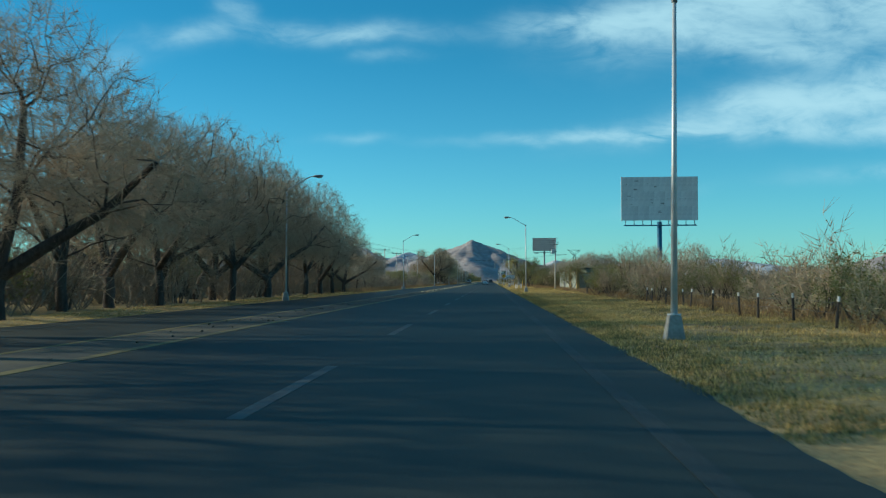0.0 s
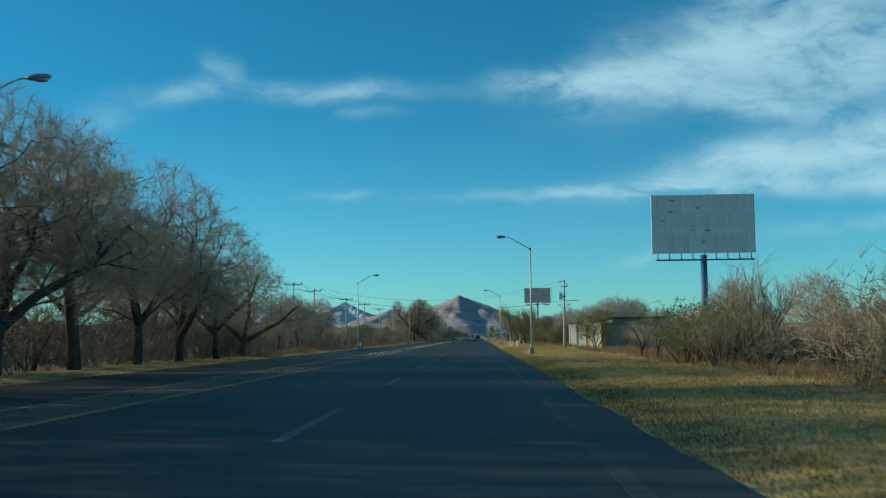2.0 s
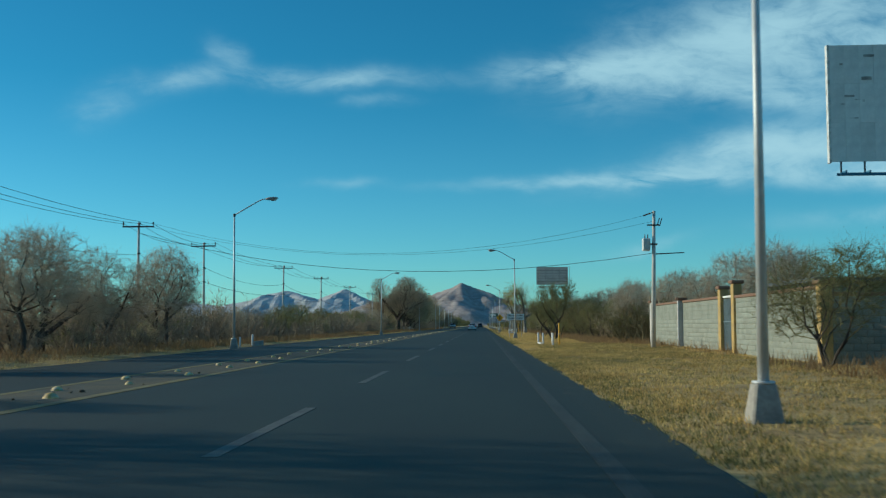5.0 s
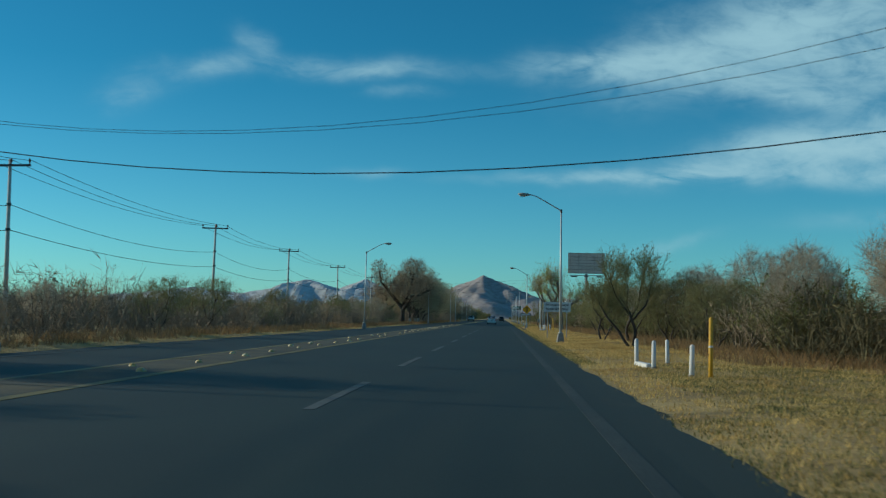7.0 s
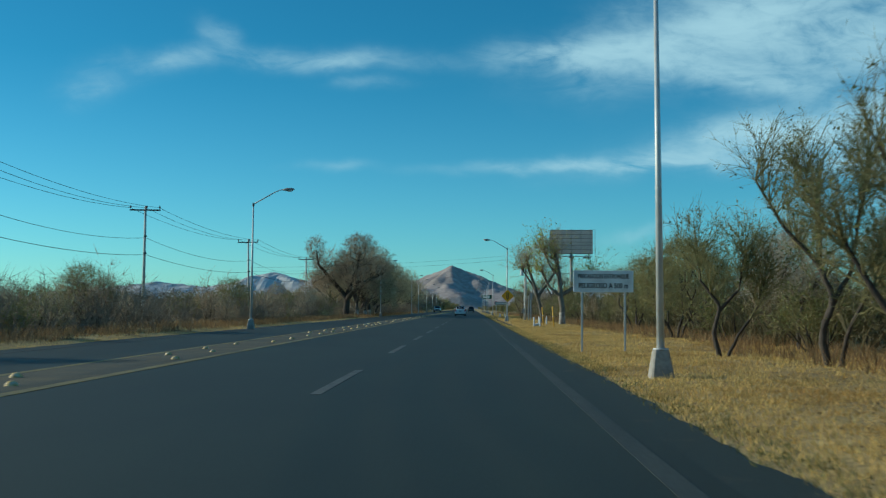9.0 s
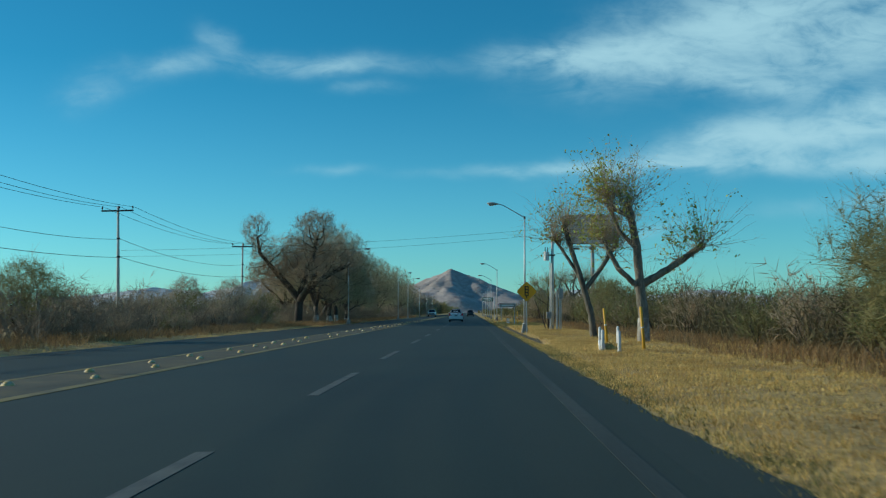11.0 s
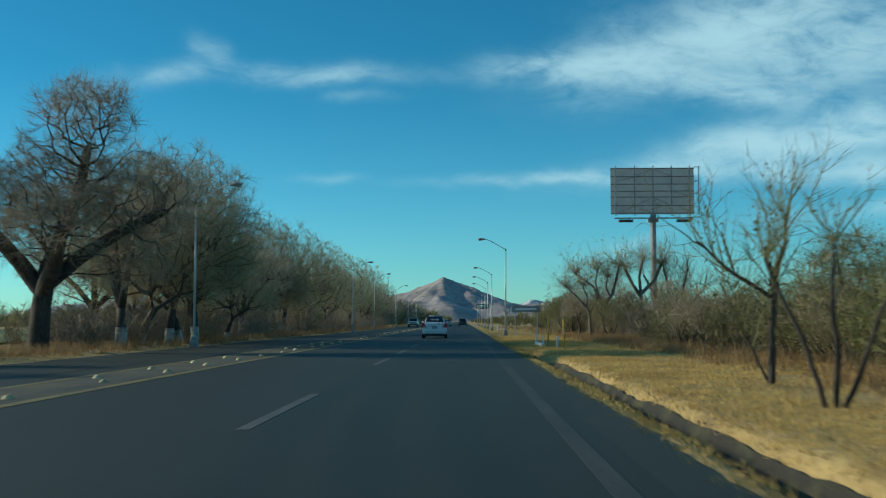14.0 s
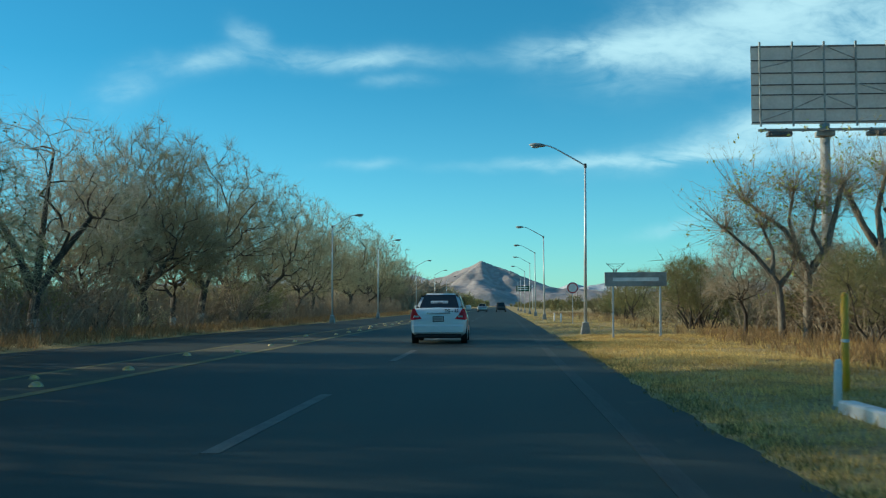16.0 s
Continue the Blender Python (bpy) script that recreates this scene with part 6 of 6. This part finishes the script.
cottonwood("pollarded_tree", "tall dark roadside tree with long bare shoots", 17,
           [(((0, 0, -0.2), (0, 0, 1.4), (-0.1, 0, 2.8), (-0.2, 0.1, 4.2), (0.1, 0.1, 5.4)), (0.17, 0.15, 0.13, 0.10, 0.06)), (((-0.1, 0, 2.8), (-0.7, 0, 3.7), (-1.2, 0, 4.8)), (0.15, 0.12, 0.10)), (((-0.1, 0, 3.0), (0.9, 0, 4.0), (1.4, 0, 5.2)), (0.14, 0.12, 0.10))], 0.04, (12.7, 342), 0.6, (0.6, 2.4), 70, 12)
canes = []
rng = random.Random(41)
for k in range(13):
    w, far = k * 0.483, rng.uniform(0.5, 1.5)
    x, y = math.cos(w * 2), math.sin(w * 2)
    canes.append((((x * 0.12, y * 0.12, -0.2), (x * (0.2 + far * 0.3), y * (0.2 + far * 0.3), 0.9), (x * far, y * far, rng.uniform(1.7, 2.5))), (0.035, 0.028, 0.014)))
fan_tree("large_bush", "wide brown bush with a fan of bare upright canes", 308, canes, (10.0, 85.5), 9, (0.6, 1.6), 0.9, TWIG_R, 0.0, 7, "", 0.3)
t = Tubes()
t.add([Vector((6.0, 246.9, -0.1)), Vector((6.0, 246.9, 0.5)), Vector((6.0, 246.9, 0.95))], [0.25, 0.222, 0.203], 10)
band = raw("painted_band", t.v, t.f, WHITEWASH, bpy.data.objects["cottonwood.001"], "whitewashed trunk foot", smooth=True)
band.matrix_parent_inverse = bpy.data.objects["cottonwood.001"].matrix_basis.inverted()


# ---------------------------------------------------------------- scrub
def shrub(label, seed, n, height, spread, leaf_chance, twig_mat, leaf_mat, group):
    r_ = random.Random(seed)
    stems = []
    for k in range(n):
        w = r_.uniform(0, 6.283)
        stems.append(((0.3 * math.cos(w) * r_.random(), 0.3 * math.sin(w) * r_.random(), -0.1), (spread * math.cos(w) * r_.uniform(0.3, 1), spread * math.sin(w) * r_.uniform(0.3, 1), 1), height * r_.uniform(0.35, 0.55), 0.028))
    spec = dict(wood=0, spikes=5, twig=0.010, sides=(4, 3, 3), stems=stems, leaves=3, leaf_chance=leaf_chance * 0.8, leaf_size=0.06, group=group,
                levels=[(4, 0.6, 0.75, 0.15, 0.05), (4, 0.7, 0.7, 0.2, 0.04), (0, 0, 0, 0.25, 0.03)])
    return tree("bush", label, "bush", seed, spec, BARK, twig_mat, leaf_mat)


SHRUBS = [shrub("leafless brown thorn bush with dense thin twigs", 101, 8, 2.0, 0.9, 0.10, TWIG_R, LEAF_O, "scrub bushes"),
          shrub("dense olive-green bush with small leaves", 102, 8, 1.8, 1.0, 0.9, TWIG_G, LEAF_O, "scrub bushes"),
          shrub("tall brown bush of upright bare stems", 103, 9, 2.7, 0.45, 0.05, TWIG_R, LEAF_O, "scrub bushes"),
          shrub("grey-brown bare bush, wide and low", 104, 9, 1.5, 1.3, 0.25, TWIG_O, LEAF_O, "scrub bushes")]
rng = random.Random(77)
spots = [[], [], [], []]


def belt(y0, y1, x0, x1, n, weights, s0, s1):
    for _ in range(n):
        k = rng.choices(range(4), weights)[0]
        x, y = x0 + (x1 - x0) * rng.random() ** 1.5, rng.uniform(y0, y1)
        if 8.0 < x < 19 and 131 < y < 164.5 and not (x > 14.5 and y > 146):
            continue
        spots[k].append((x, y, rng.uniform(0, 360), rng.uniform(s0, s1)))


belt(20, 62, 9.3, 16, 17, (4, 2, 2, 4), 0.9, 1.3)
belt(62, 84, 8.2, 14, 16, (3, 2, 6, 2), 1.0, 1.35)
belt(84, 131, 11.3, 20, 16, (4, 3, 2, 3), 0.9, 1.3)
belt(146, 178, 14.5, 22, 8, (4, 2, 3, 1), 1.1, 1.5)
belt(165, 178, 9.5, 18, 9, (3, 4, 3, 1), 1.1, 1.5)
belt(176, 245, 8.6, 14, 32, (3, 6, 1, 1), 0.9, 1.3)
belt(245, 320, 8.8, 14, 32, (3, 5, 2, 1), 0.9, 1.3)
belt(318, 345, 10.5, 18, 14, (3, 4, 3, 1), 1.1, 1.5)
belt(276, 316, 8.8, 12, 14, (3, 4, 2, 1), 0.9, 1.25)
belt(345, 430, 9, 14, 16, (3, 5, 2, 1), 1.1, 1.6)
belt(40, 120, -20, -15.5, 14, (3, 3, 3, 2), 1.1, 1.6)
belt(112, 298, -17.0, -24, 52, (4, 4, 3, 2), 1.0, 1.5)
belt(130, 315, -15.0, -17.5, 18, (3, 1, 2, 5), 0.5, 0.8)
belt(322, 430, -15.6, -19, 18, (3, 4, 2, 2), 1.1, 1.6)
spots[1] += [(7.9, 86.8, 40, 1.15), (8.7, 88.5, 200, 1.2), (9.0, 85.8, 310, 1.1), (9.7, 91.5, 20, 1.25), (10.6, 93, 130, 1.3), (9.3, 95, 250, 1.1)]
for proto, where in zip(SHRUBS, spots):
    planted(proto, where)


# thickets behind the first bushes
def thicket(name, x0, x1, y0, y1, n, seed, label, material, h0, h1, twig=0.012):
    """Interlaced stems and twigs of many bushes grown together."""
    r_ = random.Random(seed)
    t = Tubes()
    for _ in range(n):
        x, y, h = r_.uniform(x0, x1), r_.uniform(y0, y1), r_.uniform(h0, h1)
        h *= 0.88 + 0.5 * noise.noise(Vector((x * 0.16, y * 0.16, seed)))
        for k in range(5):
            w = r_.uniform(0, 6.283)
            p = Vector((x, y, 0))
            d = Vector((math.cos(w) * 0.7, math.sin(w) * 0.7, 1)).normalized()
            pts, radii, end = bough(r_, p, d, h * 0.75, 0.02, 0.008, 3, 0.2, 0.05)
            t.add(pts, radii, 3)
            for j in range(22):
                q = pts[r_.randrange(1, 4)]
                t.blade(q, q + (end * 0.25 + rand_dir(r_)) * h * r_.uniform(0.10, 0.28), twig * 0.8, rand_dir(r_))
    return tagged(raw(name, t.v, t.f, material), label, "scrub", kind="stuff")


thicket("scrub_thicket", 13, 28, 20, 131, 420, 31, "dense brown scrub behind the verge", TWIG_R, 1.4, 2.6)
thicket("scrub_thicket", 11, 26, 176, 440, 900, 32, "dense olive scrub behind the verge", THICK, 2.0, 3.4)
thicket("scrub_thicket", 15, 30, 146, 178, 120, 33, "dense brown scrub behind the compound wall", TWIG_R, 2.0, 3.4)
thicket("scrub_thicket", -34, -20, 110, 296, 900, 34, "dense olive-brown scrub beside the oncoming carriageway", SCRUB, 2.0, 4.2)
thicket("scrub_thicket", -27, -15.2, 20, 116, 760, 35, "brown undergrowth beneath the old trees", SCRUB, 1.8, 4.2, 0.016)
thicket("scrub_thicket", -25, -16.0, 331, 480, 720, 36, "brown undergrowth beneath the roadside trees", SCRUB, 1.8, 4.0, 0.016)
thicket("scrub_thicket", -16.6, -14.4, 324, 470, 250, 37, "dark tangled undergrowth at the edge of the carriageway", SCRUB, 1.0, 2.8, 0.014)
thicket("scrub_thicket", -20, -15.0, 309, 331, 170, 44, "dark undergrowth among the whitewashed trunks", SCRUB, 1.2, 3.2, 0.015)
thicket("scrub_thicket", -21, -16.3, 262, 297, 170, 40, "dark bare scrub beside the oncoming carriageway", SCRUB, 1.4, 3.2)
thicket("scrub_thicket", -19.5, -15.2, 116, 262, 420, 41, "dark brown scrub beside the oncoming carriageway", SCRUB, 1.2, 3.0)
thicket("scrub_thicket", 8.8, 13, 166, 277, 560, 42, "dense olive-brown scrub at the edge of the verge", THICK, 1.6, 3.4)
thicket("scrub_thicket", 9.8, 18, 327, 352, 170, 43, "dark tangled scrub behind the roadside trees", SCRUB, 1.8, 4.0)
thicket("scrub_thicket", 9.2, 14, 274, 326, 150, 39, "dense olive scrub at the edge of the verge", THICK, 2.0, 4.2)
thicket("scrub_thicket", 9.9, 13, 96, 106, 45, 45, "low dark olive bushes at the edge of the verge", THICK, 1.3, 2.4, 0.012)
thicket("scrub_thicket", 9.5, 14, 84, 96, 60, 38, "dark olive scrub at the edge of the verge", THICK, 1.2, 2.4, 0.012)


# far woods on both sides of the road
def far_woods(name, x0, x1, y0, y1, n, seed, label, h0, h1):
    r_ = random.Random(seed)
    t = Tubes()
    for _ in range(n):
        x, y, h = r_.uniform(x0, x1), r_.uniform(y0, y1), r_.uniform(h0, h1)
        for k in range(250):
            w = r_.uniform(0, 6.283)
            rad = h * 0.45 * math.sqrt(r_.random())
            p = Vector((x + rad * math.cos(w) * 0.5, y + rad * math.sin(w) * 0.5, h * r_.uniform(0.05, 0.6)))
            q = p + (Vector((math.cos(w), math.sin(w), 1.0)) + rand_dir(r_) * 0.9) * h * 0.15
            t.blade(p, q, h * 0.016, rand_dir(r_))
    return tagged(raw(name, t.v, t.f, TWIG_G if seed % 2 else TWIG), label, "woods", kind="stuff")


far_woods("far_woods", -70, -14, 475, 1500, 470, 1, "hazy brown roadside woods in the distance", 5, 9)
far_woods("far_woods", -56, -28, 20, 125, 100, 5, "brown woods behind the old trees", 3, 6)
far_woods("far_woods", -90, -30, 420, 520, 120, 7, "brown woods behind the roadside trees", 3, 5.5)
far_woods("far_woods", -26, -14.5, 470, 700, 110, 8, "brown roadside trees in the distance", 6, 9.5)
far_woods("far_scrub", 8, 90, 460, 1500, 380, 3, "olive scrub in the distance", 2.5, 5)
far_woods("far_scrub", -110, -34, 100, 300, 190, 2, "brown scrub behind the bushes", 2, 4)
far_woods("far_scrub", 26, 110, 60, 460, 300, 4, "brown scrub behind the bushes", 2, 4)


# ---------------------------------------------------------------- grass
def grass(name, regions, seed, material, label, h0, h1, blades, width):
    r_ = random.Random(seed)
    v, f = [], []
    for x0, x1, y0, y1, n in regions:
        for _ in range(n):
            x, y = r_.uniform(x0, x1), r_.uniform(y0, y1)
            if noise.noise(Vector((x * 0.35, y * 0.2, seed))) < r_.uniform(-0.75, 0.08):
                continue
            if 2.32 < x < 2.92 and 248 < y < 304:
                continue
            z = verge(x, y) - 0.01
            for _ in range(blades):
                w, h = r_.uniform(0, 6.283), r_.uniform(h0, h1)
                a, b = x + r_.uniform(-0.14, 0.14), y + r_.uniform(-0.14, 0.14)
                lean = h * r_.uniform(0.2, 1.1)
                n0 = len(v)
                dx, dy = math.cos(w), math.sin(w)
                v += [(a - dy * width, b + dx * width, z), (a + dy * width, b - dx * width, z), (a + dx * lean, b + dy * lean, z + h)]
                f.append((n0, n0 + 1, n0 + 2))
    return tagged(raw(name, v, f, material), label, "grass", kind="stuff")


grass("dry_grass", [(2.05, 5, 15, 130, 16000), (5, 10, 15, 130, 15000), (2.05, 5, 130, 175, 6000), (5, 10, 130, 175, 7000), (2.05, 5, 175, 345, 40000), (5, 10, 175, 345, 38000), (2.05, 10, 345, 460, 9000), (-15, -12.5, 30, 300, 8000)], 5, STRAW, "short straw-coloured dry grass on the verge", 0.02, 0.085, 7, 0.008)
grass("green_grass", [(2.0, 3.0, 15, 150, 9000), (3.0, 9, 15, 130, 9000), (3.0, 9, 130, 165, 7000), (1.95, 2.5, 165, 345, 5500), (-14.5, -12.5, 40, 130, 2500), (-16, -12.6, 290, 460, 3500)], 9, GREENGRASS, "thin olive-green grass along the edge of the asphalt", 0.02, 0.08, 7, 0.009)
grass("tall_weeds", [(7.6, 12, 15, 131, 3200), (6.5, 10, 165, 345, 5200), (6, 12, 345, 460, 900), (8.8, 11.5, 140, 176, 500), (-17, -13.3, 110, 300, 5200), (-17, -12.9, 296, 460, 5200)], 13, WEED, "tall rust-brown weeds at the foot of the scrub", 0.15, 0.5, 6, 0.012)
grass("leaf_litter", [(2.95, 9, 175, 345, 12000), (2.3, 8, 15, 130, 5000)], 21, WEED, "brown leaf litter and broken stalks on the verge", 0.012, 0.05, 3, 0.016)
grass("dry_tufts", [(2.6, 5, 15, 130, 450), (5, 9, 15, 130, 900), (2.6, 5, 165, 345, 800), (5, 9, 165, 345, 1500), (2.6, 9, 345, 430, 300)], 17, STRAW, "matted tufts of dry straw-coloured grass on the verge", 0.07, 0.18, 9, 0.008)
